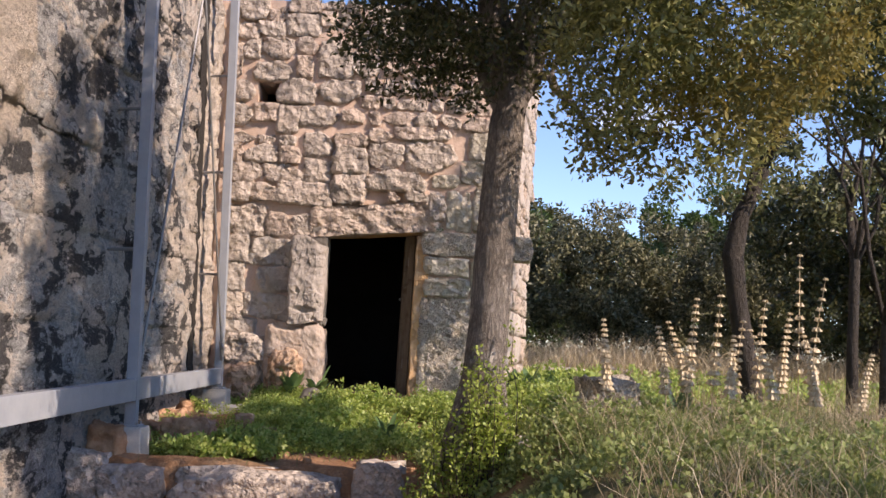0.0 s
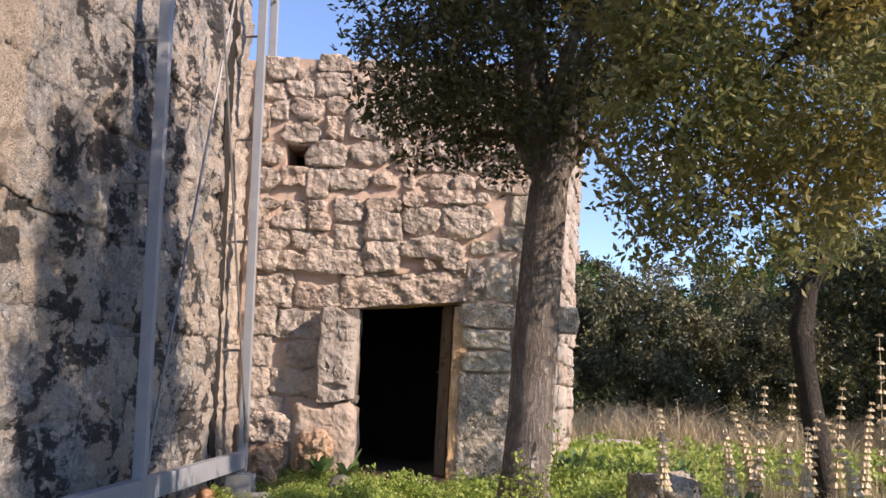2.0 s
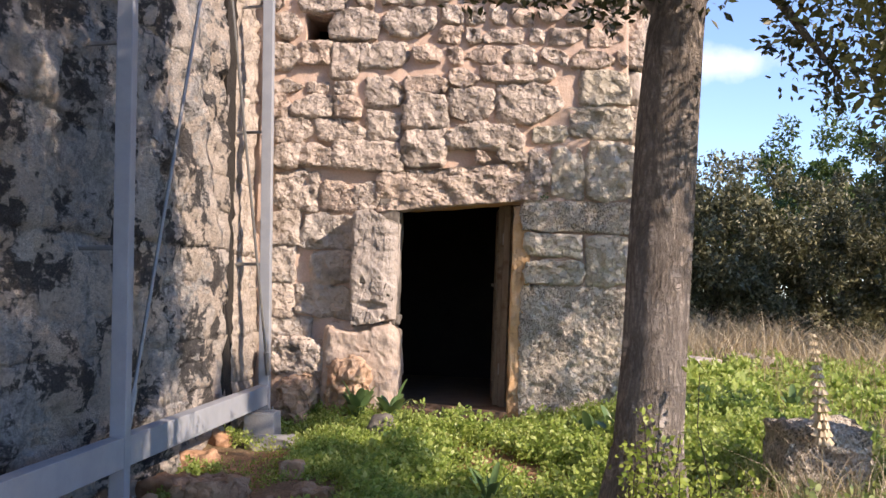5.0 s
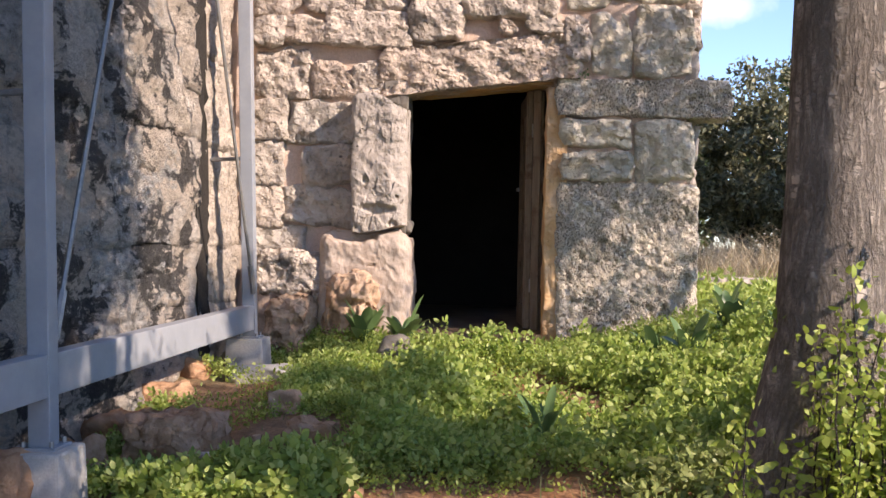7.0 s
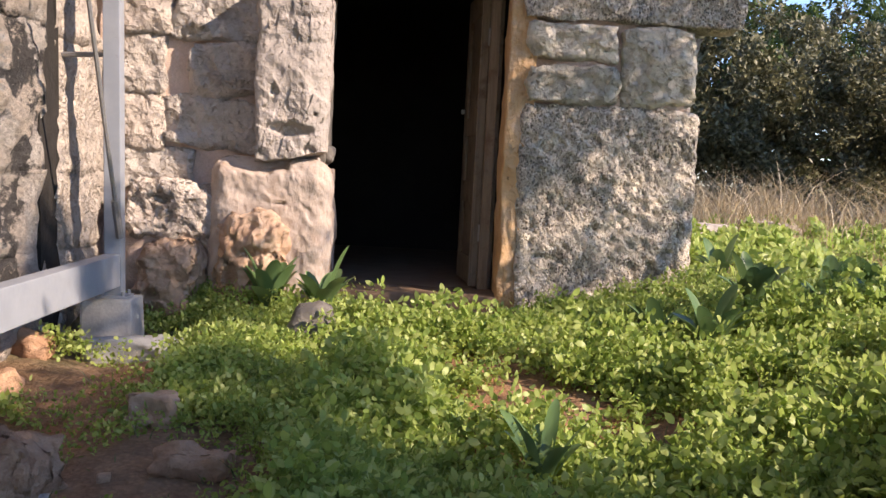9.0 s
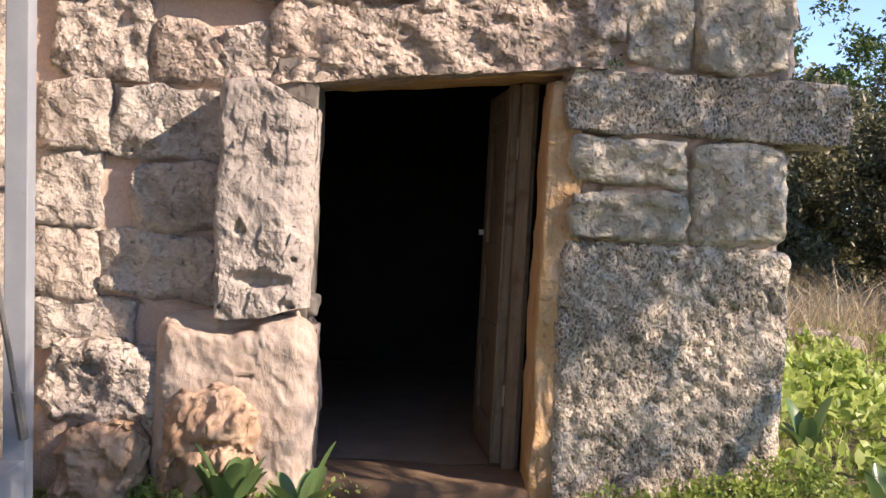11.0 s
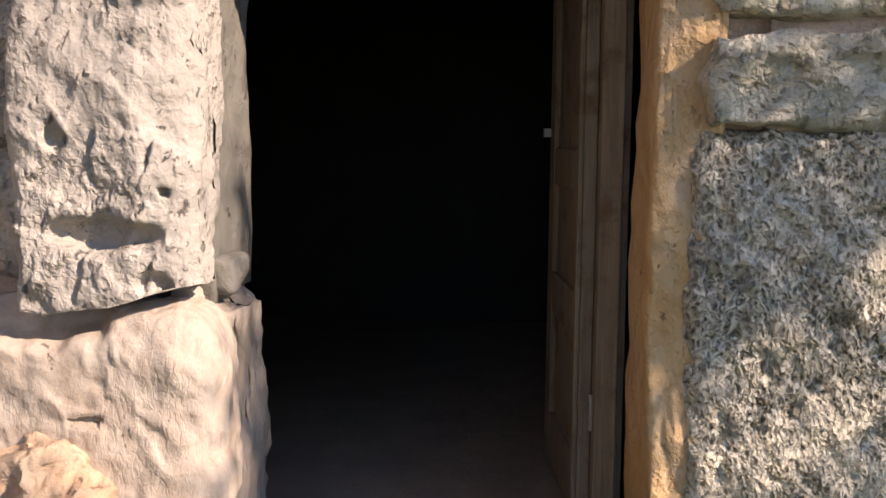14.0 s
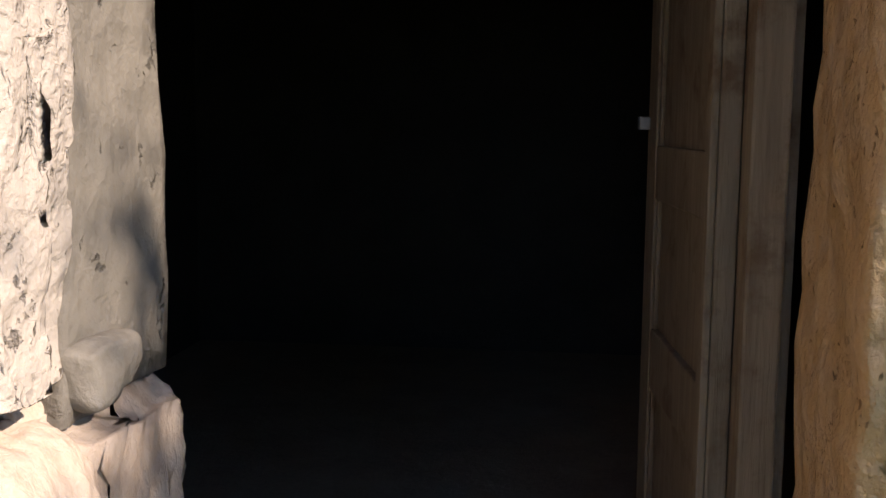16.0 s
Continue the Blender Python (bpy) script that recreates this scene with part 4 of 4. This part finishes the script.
def limb_points(a, b, sag, r, n=7, wob=0.08):
    a, b = Vector(a), Vector(b)
    pts = []
    for i in range(n):
        t = i / (n - 1)
        p = a.lerp(b, t)
        p.z += sag * math.sin(math.pi * t)
        if 0 < i < n - 1:
            p += Vector((r.uniform(-wob, wob), r.uniform(-wob, wob), r.uniform(-wob, wob) * 0.5))
        pts.append(p)
    return pts


def tree(name, label, trunk, radii, blobs, leaf, bark, size, clumps, count, seed, group="", limbs=9, category="tree"):
    """Tapered trunk, limbs that reach into the crown, and a crown of leaf clumps with gaps."""
    r = random.Random(seed)
    t = thing(name, label, category, group)
    v, q = tube([Vector(p) for p in trunk], radii, 14)
    for i, p in enumerate(v):
        p += noise.noise_vector(p * 4.0) * 0.02 + noise.noise_vector(p * 11.0) * 0.008
    mesh_object("trunk", v, q, bark, t, smooth=True)
    top, tr = Vector(trunk[-1]), radii[-1]
    centres = []
    tot = sum(b[3] * b[4] * b[5] for b in blobs)
    for bx, by, bz, rx, ry, rz in blobs:
        for _ in range(max(3, int(clumps * rx * ry * rz / tot))):
            d = Vector((r.gauss(0, 1), r.gauss(0, 1), r.gauss(0, 1))).normalized() * r.uniform(0.35, 1.0) ** 0.5
            centres.append((bx + d.x * rx, by + d.y * ry, bz + d.z * rz, r.uniform(0.10, 0.24) * (size / 0.05) ** 0.6))
    order = r.sample(centres, min(limbs, len(centres)))
    for c in order:
        s = Vector(trunk[-1 - (r.random() < 0.5)]) if len(trunk) > 2 else top
        pts = limb_points(s, c[:3], r.uniform(0.0, 0.25), r)
        rr = [tr * 0.55 * (1 - 0.88 * i / 6) + 0.004 for i in range(7)]
        v, q = tube(pts, rr, 7)
        mesh_object("limb", v, q, bark, t, smooth=True)
        for _ in range(4):
            e = r.choice(centres)
            m = pts[r.randint(2, 5)]
            if (Vector(e[:3]) - m).length < 1.6:
                v, q = tube(limb_points(m, e[:3], 0.05, r, 5, 0.05), [0.014, 0.011, 0.008, 0.005, 0.003], 5)
                mesh_object("twig", v, q, bark, t)
    leaf_cloud("crown", centres, size, leaf, t, seed, count=count)
    return t


tree("oak_tree", "evergreen oak with a pale furrowed trunk and dark crown", [(0.365, 8.40, -0.1), (0.375, 8.40, 0.25), (0.385, 8.40, 0.65), (0.40, 8.41, 1.1), (0.42, 8.42, 1.6), (0.435, 8.42, 2.2), (0.455, 8.43, 2.7), (0.52, 8.45, 3.1)], [0.36, 0.25, 0.175, 0.16, 0.155, 0.15, 0.145, 0.11],
     [(0.25, 8.5, 3.85, 0.95, 1.1, 1.05), (-0.45, 8.5, 3.6, 0.55, 0.7, 0.75), (-0.85, 8.5, 4.0, 0.35, 0.5, 0.4), (0.2, 8.5, 4.9, 1.0, 1.1, 0.8), (0.95, 8.8, 4.2, 0.5, 0.8, 0.9), (1.45, 8.5, 2.8, 0.5, 0.6, 0.42), (0.3, 8.5, 5.9, 0.95, 1.0, 0.7)], OAK_LEAF, BARK, 0.060, 760, 60, 11, "oaks by the path", 12)
tree("oak_tree", "evergreen oak with sunlit olive-gold foliage overhanging the path", [(3.5, 4.7, -0.2), (3.45, 4.75, 0.8), (3.3, 4.9, 1.7), (3.05, 5.15, 2.5), (2.7, 5.5, 3.1), (2.3, 5.9, 3.5)], [0.13, 0.10, 0.09, 0.085, 0.07, 0.055],
     [(1.75, 6.4, 3.3, 1.0, 1.1, 0.95), (1.05, 6.4, 2.75, 0.5, 0.8, 0.65), (2.2, 6.3, 4.2, 0.7, 0.8, 0.7), (1.4, 6.2, 2.15, 0.4, 0.5, 0.28), (1.9, 6.4, 4.6, 1.2, 1.2, 0.9), (0.85, 6.5, 3.6, 0.4, 0.6, 0.6), (1.8, 6.5, 5.8, 1.0, 1.1, 0.7), (0.85, 6.5, 2.30, 0.25, 0.3, 0.28), (1.95, 6.4, 2.35, 0.45, 0.4, 0.25)], GOLD_LEAF, DARK_BARK, 0.052, 1000, 75, 12, "oaks by the path", 12)
tree("oak_tree", "dark-barked evergreen oak leaning behind dry seed stalks", [(3.46, 11.3, 0.0), (3.40, 11.3, 0.5), (3.30, 11.3, 1.0), (3.20, 11.3, 1.5), (3.13, 11.3, 2.0), (3.22, 11.35, 2.45), (3.5, 11.5, 3.0)], [0.15, 0.12, 0.11, 0.105, 0.115, 0.09, 0.06],
     [(4.5, 11.7, 5.0, 0.75, 1.0, 0.7), (3.45, 12.28, 4.7, 0.6, 0.28, 0.9), (3.5, 11.4, 3.0, 0.55, 0.5, 0.38)], OLIVE_LEAF, DARK_BARK, 0.07, 230, 26, 15, "oaks by the path", 6)
tree("oak_tree", "evergreen oak standing in tall grass at the edge", [(4.52, 11.4, 0.0), (4.50, 11.4, 1.1), (4.54, 11.5, 2.0), (4.5, 11.6, 2.6)], [0.075, 0.06, 0.05, 0.04],
     [(5.1, 11.7, 4.6, 1.3, 1.5, 0.8), (4.6, 11.4, 2.7, 0.7, 0.6, 0.4)], OLIVE_LEAF, DARK_BARK, 0.07, 140, 22, 13, "oaks by the path", 6)
# oak added for its shade on terrace and wall; trunk out of view
tree("oak_tree", "evergreen oak standing in tall grass at the edge", [(3.75, 8.8, 0.0), (3.75, 8.8, 1.2), (3.8, 8.7, 2.2)], [0.05, 0.04, 0.035],
     [(3.4, 8.0, 3.2, 0.7, 0.45, 0.6), (3.9, 7.4, 4.0, 0.9, 0.7, 0.7), (2.75, 9.0, 3.45, 0.65, 0.5, 0.45), (3.4, 9.9, 4.6, 0.75, 0.65, 0.5)], OLIVE_LEAF, DARK_BARK, 0.06, 470, 65, 14, "oaks by the path", 8)


def bush(x, y, w, d, h, leaf, seed, size=0.11, clumps=150, count=150, label="dense grey-green evergreen bush at the edge of the clearing"):
    z = ground_z(x, y)
    r = random.Random(seed)
    blobs = [(x + r.uniform(-0.35, 0.35) * w, y + r.uniform(-0.3, 0.3) * d, z + h * r.uniform(0.35, 0.65), w * r.uniform(0.28, 0.42), d * 0.4, h * r.uniform(0.28, 0.40)) for _ in range(6)]
    blobs.append((x, y, z + h * 0.5, w * 0.42, d * 0.42, h * 0.48))
    return tree("bush", label, [(x, y, z - 0.1), (x, y, z + h * 0.2), (x + 0.1, y, z + h * 0.35)], [0.12, 0.09, 0.07], blobs, leaf, DARK_BARK, size, clumps, count, seed, "bushes round the clearing", 6, "bush")


bush(3.6, 24.5, 5.0, 3.5, 3.9, BUSH_LEAF, 31, clumps=260)
bush(7.4, 25.5, 5.0, 3.5, 4.0, BUSH_LEAF, 32, clumps=240)
bush(1.4, 28.5, 4.0, 3.5, 5.2, PINE_LEAF, 33, 0.15, clumps=160, label="bright green evergreen behind the bushes")
bush(8.3, 20.0, 5.0, 3.5, 6.0, OAK_LEAF, 43, 0.12, clumps=240, label="tall dark evergreen bush beyond the oaks")
bush(11.5, 24.0, 5.5, 4, 5.0, OAK_LEAF, 34, 0.15, clumps=200)
bush(9.0, 31.0, 7.0, 4, 6.5, PINE_LEAF, 35, 0.14, clumps=220, label="bright green evergreen behind the bushes")
bush(15.5, 22.0, 6, 5, 6.0, OAK_LEAF, 36, 0.14, clumps=200)
bush(22.0, 30.0, 9, 6, 8.0, OAK_LEAF, 38, 0.2, clumps=150)
bush(4.0, 40.0, 14, 6, 6.5, OAK_LEAF, 39, 0.22, clumps=170)
bush(15.0, 42.0, 14, 6, 8.0, PINE_LEAF, 40, 0.22, clumps=170, label="bright green evergreen behind the bushes")
bush(17.5, 15.5, 6, 5, 6.0, OAK_LEAF, 37, 0.14, clumps=160)


def weeds(name, label, area, n, size, material, seed, holes=(), height=0.07, category="weeds"):
    """Low leafy carpet: rosettes of small leaves on the soil."""
    rg = random.Random(seed)
    x0, x1, y0, y1 = area
    cs = []
    tries = 0
    while len(cs) < n and tries < n * 6:
        tries += 1
        x, y = rg.uniform(x0, x1), rg.uniform(y0, y1)
        dens = noise.noise(Vector((x * 1.1, y * 1.1, 9))) * 1.1 + 0.42 + 0.45 * noise.noise(Vector((x * 4, y * 4, 29)))
        dens *= min(1.0, (min(x1 - x, y - y0) + 0.12 + 0.35 * noise.noise(Vector((x * 2, y * 2, 19)))) / 0.35)
        for hx, hy, hr in holes:
            if (x - hx) ** 2 + (y - hy) ** 2 < hr * hr * rg.uniform(0.5, 1.2):
                dens = -1
        if rg.random() > dens:
            continue
        hh = height * (1.0 + 1.5 * noise.noise(Vector((x * 1.7, y * 1.7, 3))) + 0.6 * noise.noise(Vector((x * 5, y * 5, 7)))) * rg.uniform(0.3, 1.5)
        cs.append((x, y, ground_z(x, y) + max(0.015, hh), rg.uniform(0.025, 0.08)))
    ob = leaf_cloud(name, cs, size, material, None, seed, count=12, droop=-0.3, narrow=0.62, rounded=True)
    return tagged(ob, label, category, kind="stuff")


weeds("weeds", "low carpet of fresh green weeds before the house", (-2.85, 2.6, 9.68, 13.75), 15000, 0.032, WEED, 41, ((0.58, 12.05, 0.22), (0.98, 12.65, 0.22), (-0.44, 10.6, 0.14), (-1.9, 10.6, 0.72), (-2.5, 11.0, 0.45), (-0.9, 9.75, 0.45), (-1.8, 9.85, 0.3), (-0.3, 9.7, 0.45), (0.4, 9.75, 0.4), (-0.85, 13.75, 0.55), (-0.45, 13.0, 0.22), (1.35, 13.5, 0.38), (-2.45, 12.95, 0.55), (-2.6, 12.0, 0.5), (-2.25, 11.5, 0.3), (-0.05, 12.6, 0.26), (-0.65, 12.2, 0.2), (0.6, 11.3, 0.18)))
weeds("weeds", "small yellowish weeds between the green ones", (-2.6, 2.4, 9.65, 13.7), 5200, 0.022, SHOOT, 44, ((-0.85, 13.75, 0.5), (-1.9, 10.6, 0.4), (1.35, 13.5, 0.3), (-2.45, 13.15, 0.5)), 0.05)
weeds("weeds", "taller broad-leaved weeds standing above the carpet", (-1.4, 2.6, 9.9, 12.7), 2600, 0.044, WEED, 46, ((0.40, 12.45, 0.3), (0.58, 12.05, 0.34), (0.98, 12.65, 0.34), (1.35, 12.5, 0.3), (-0.44, 10.6, 0.22), (-1.9, 10.6, 0.6), (-0.45, 13.0, 0.22), (-0.05, 12.6, 0.26), (-0.65, 12.2, 0.2), (0.6, 11.3, 0.18)), 0.12)
weeds("weeds", "tuft of fresh green weeds on red soil", (-2.35, -1.35, 9.22, 9.75), 420, 0.05, WEED, 45, height=0.09)
weeds("weeds", "green weeds in the clearing behind the house", (1.0, 8, 13.7, 20), 2600, 0.08, WEED, 42, height=0.08)
weeds("weeds", "green weeds under the oaks", (-0.1, 3.6, 5.4, 9.9), 3600, 0.040, OAK_WEED, 43, ((1.5, 9.3, 0.7), (1.4, 8.6, 0.5), (0.5, 8.5, 0.5), (0.3, 7.3, 0.45)), height=0.11)


def grass(name, label, area, n, h, width, material, seed, lean=0.35, category="grass", power=1.0, patchy=0.9):
    """Single bent blades."""
    rg = np.random.default_rng(seed)
    x0, x1, y0, y1 = area
    x, y = rg.uniform(x0, x1, n), y0 + (y1 - y0) * rg.uniform(0, 1, n) ** power
    rim = np.minimum(np.minimum(x - x0, x1 - x), np.minimum(y - y0, y1 - y)) / 1.1
    keep = (rim > rg.uniform(0, 1, n)) & (np.array([noise.noise(Vector((a * 0.7, b * 0.7, seed))) * patchy + 0.6 for a, b in zip(x, y)]) > rg.uniform(0, 1, n))
    x, y = x[keep], y[keep]
    n = len(x)
    z = np.array([ground_z(a, b) for a, b in zip(x, y)]) - 0.02
    hh = h * rg.uniform(0.4, 1.25, n) * np.array([0.85 + 0.75 * noise.noise(Vector((a * 0.9, b * 0.9, seed + 5))) for a, b in zip(x, y)])
    a = rg.uniform(0, 2 * np.pi, n)
    ln = hh * lean * rg.uniform(0.2, 1.6, n)
    dx, dy = np.cos(a) * ln, np.sin(a) * ln
    s = rg.uniform(0, 2 * np.pi, n)
    wx, wy = np.cos(s) * width, np.sin(s) * width
    p = [np.stack([x - wx, y - wy, z], 1), np.stack([x + wx, y + wy, z], 1), np.stack([x + dx * 0.35 + wx * 0.8, y + dy * 0.35 + wy * 0.8, z + hh * 0.6], 1), np.stack([x + dx * 0.35 - wx * 0.8, y + dy * 0.35 - wy * 0.8, z + hh * 0.6], 1), np.stack([x + dx, y + dy, z + hh * 0.95], 1)]
    verts = np.stack(p, 1).reshape(-1, 3)
    me = bpy.data.meshes.new(name)
    me.vertices.add(len(verts))
    me.vertices.foreach_set("co", verts.ravel())
    loops = (np.arange(n)[:, None] * 5 + np.array([[0, 1, 2, 0, 2, 3, 3, 2, 4]])).ravel()
    me.loops.add(len(loops))
    me.loops.foreach_set("vertex_index", loops.astype(np.int32))
    me.polygons.add(n * 3)
    me.polygons.foreach_set("loop_start", np.arange(0, n * 9, 3, dtype=np.int32))
    me.materials.append(material)
    me.update(calc_edges=True)
    return tagged(new(name, me), label, category, kind="stuff")


grass("tall_grass", "tall green grass under the oaks", (0.75, 6.2, 3.0, 10.0), 42000, 0.34, 0.003, GRASS, 51, 1.1)
grass("short_grass", "thin grass blades among the weeds", (-2.6, 2.8, 9.0, 13.9), 5200, 0.13, 0.003, GRASS, 57, 0.8)
grass("dry_grass", "dry straw stems among green grass", (0.9, 6, 4.5, 10.3), 16000, 0.5, 0.0025, PALE_DRY, 52, 1.0)
grass("dry_grass", "pale dry grass in front of the bushes", (0.3, 18, 17.8, 25.5), 38000, 0.7, 0.006, PALE_DRY, 53, 1.0, patchy=1.9)
grass("dry_grass", "pale dry grass in front of the bushes", (2.2, 9, 11.5, 19.0), 5000, 0.40, 0.004, DRY, 54, 0.5)
grass("short_grass", "short fresh grass in the clearing", (0.4, 10, 12.6, 20.6), 20000, 0.12, 0.005, WEED, 55, 0.5)
grass("tall_grass", "tall grass far out round the clearing", (-12, 40, 27, 55), 14000, 0.7, 0.03, DRY, 56, 0.5)


def squill(x, y, n, size, seed, broad=0.10):
    """Rosette of broad strap leaves."""
    r = random.Random(seed)
    z = ground_z(x, y)
    t = thing("squill_plant", "sea squill with broad dark green strap leaves", "plant", "squill plants", (x, y, z))
    n += 3
    for i in range(n):
        a = 2 * math.pi * i / n * 2 + r.uniform(-0.4, 0.4)
        ln, w = size * r.uniform(0.55, 1.0), size * broad * r.uniform(0.8, 1.2)
        up = r.uniform(0.72, 1.05)
        verts, faces = [], []
        for k in range(10):
            s = (0, 0.15, 0.3, 0.45, 0.6, 0.74, 0.85, 0.93, 0.98, 1.0)[k]
            out = 0.02 + ln * s * (1 - up * 0.72) * (0.5 + 0.7 * s)
            zz = ln * (s * up - 0.35 * s * s * s * (1.2 - up)) - 0.02
            ww = w * (0.65 + 0.95 * s) * (1 - s ** 3.5) ** 0.6 + 0.002
            c = Vector((math.cos(a) * out, math.sin(a) * out, zz))
            side = Vector((-math.sin(a), math.cos(a), 0))
            inn = Vector((-math.cos(a), -math.sin(a), 0.3)) * ww * 0.25
            verts += [c - side * ww + inn, c - inn * 0.3, c + side * ww + inn]
        for k in range(9):
            b = k * 3
            faces += [(b, b + 1, b + 4, b + 3), (b + 1, b + 2, b + 5, b + 4)]
        mesh_object("leaf", verts, faces, SQUILL, t, smooth=True)
    return t


for i, (x, y, n, s) in enumerate(((-1.80, 13.40, 8, 0.50), (-1.48, 13.36, 7, 0.46), (-0.44, 10.69, 7, 0.42), (0.40, 12.5, 9, 0.36), (0.58, 12.15, 11, 0.40), (0.98, 12.75, 12, 0.42), (1.35, 12.6, 10, 0.38), (1.75, 12.9, 10, 0.42), (1.3, 14.5, 8, 0.4), (2.3, 9.9, 8, 0.40), (2.5, 13.9, 8, 0.36), (1.55, 11.9, 7, 0.3))):
    squill(x, y, n, s, 60 + i, 0.06 if i == 2 else 0.10)


def seed_stalk(x, y, h, lean, seed):
    """Dry stalk with whorls of papery seed cups."""
    r = random.Random(seed)
    z = ground_z(x, y)
    t = thing("seed_stalk", "tall dry stalk with whorls of pale seed cups", "dry plant", "dry seed stalks", (x, y, z))
    a, lean = r.uniform(0, 6.28), lean * 2.2
    pts = [Vector((math.cos(a) * lean * s * s, math.sin(a) * lean * s * s, h * s - 0.03 * (s == 0))) for s in (0, 0.25, 0.5, 0.75, 1.0)]
    v, q = tube(pts, [0.006, 0.005, 0.0045, 0.004, 0.002], 5)
    mesh_object("stem", v, q, STALK, t)
    n = r.randint(10, 14)
    for k in range(n):
        s = 0.32 + 0.66 * k / (n - 1)
        c = Vector((math.cos(a) * lean * s * s, math.sin(a) * lean * s * s, h * s))
        rad = 0.052 * (1.15 - 0.65 * (k / (n - 1)))
        verts, faces = [], []
        for j in range(9):
            b = 2 * math.pi * j / 9 + r.uniform(-0.2, 0.2)
            d, sd = Vector((math.cos(b), math.sin(b), 0.25)), Vector((-math.sin(b), math.cos(b), 0))
            i0 = len(verts)
            verts += [c, c + d * rad * 0.7 + sd * rad * 0.45, c + d * rad * r.uniform(0.9, 1.35), c + d * rad * 0.7 - sd * rad * 0.45, c + d * rad * 0.6 + Vector((0, 0, rad * 0.95))]
            faces += [(i0, i0 + 1, i0 + 4), (i0 + 1, i0 + 2, i0 + 4), (i0 + 2, i0 + 3, i0 + 4), (i0 + 3, i0, i0 + 4)]
        mesh_object("whorl", verts, faces, STALK, t)
    return t


for i, (x, y, h, l) in enumerate(((1.55, 9.5, 0.96, 0.10), (2.09, 9.5, 0.90, 0.05), (2.25, 9.4, 1.17, 0.06), (2.33, 9.7, 0.95, 0.10), (2.50, 9.5, 1.19, 0.14), (2.60, 9.3, 0.85, 0.2), (2.78, 9.8, 1.0, 0.05), (2.90, 9.5, 1.19, 0.06), (2.98, 9.2, 0.9, 0.12), (3.10, 9.5, 1.09, 0.05), (3.27, 9.5, 1.70, 0.28), (3.37, 9.5, 1.45, 0.08), (3.30, 9.1, 0.9, 0.06), (3.9, 9.7, 0.78, 0.05), (3.6, 9.9, 1.0, 0.1))):
    seed_stalk(x, y, h, l, 80 + i)


def shoots(x, y, w, h, n, seed, label):
    """Young leafy shoots round the foot of the oak."""
    r = random.Random(seed)
    t = thing("leafy_shrub", label, "shrub", "", (0, 0, 0))
    cs = []
    for _ in range(n):
        bx, by = x + r.gauss(0, w * 0.5), y + r.gauss(0, w * 0.4)
        z = ground_z(bx, by)
        hh = h * r.uniform(0.35, 1.1)
        tip = (bx + r.uniform(-0.15, 0.15), by + r.uniform(-0.12, 0.12), z + hh)
        pts = limb_points((bx, by, z - 0.03), tip, 0.0, r, 5, 0.03)
        v, q = tube(pts, [0.005, 0.0045, 0.004, 0.003, 0.002], 5)
        mesh_object("shoot", v, q, DARK_BARK, t)
        for k in range(2, 5):
            cs.append((*pts[k], 0.06))
            cs.append((*(pts[k].lerp(pts[k - 1], 0.5)), 0.06))
    leaf_cloud("foliage", cs, 0.032, SHOOT, t, seed, count=18, narrow=0.62, rounded=True)
    return t


shoots(0.30, 8.05, 0.30, 1.0, 40, 91, "bright yellow-green leafy shoots round the oak foot")
shoots(0.55, 8.15, 0.25, 0.55, 14, 92, "low yellow-green leafy shoots beside the oak")


def sprig(x, y, z):
    """Green sprig that grows from a joint over the door."""
    t = thing("sprig", "small green sprig growing from a wall joint", "plant", "", (x, y, z))
    leaf_cloud("foliage", [(0.04 * math.sin(i * 2.1), -0.03, 0.02 + 0.008 * i, 0.03) for i in range(6)], 0.028, SQUILL, t, 97, count=9)
    return t


sprig(-0.07, FY - 0.06, 2.33)
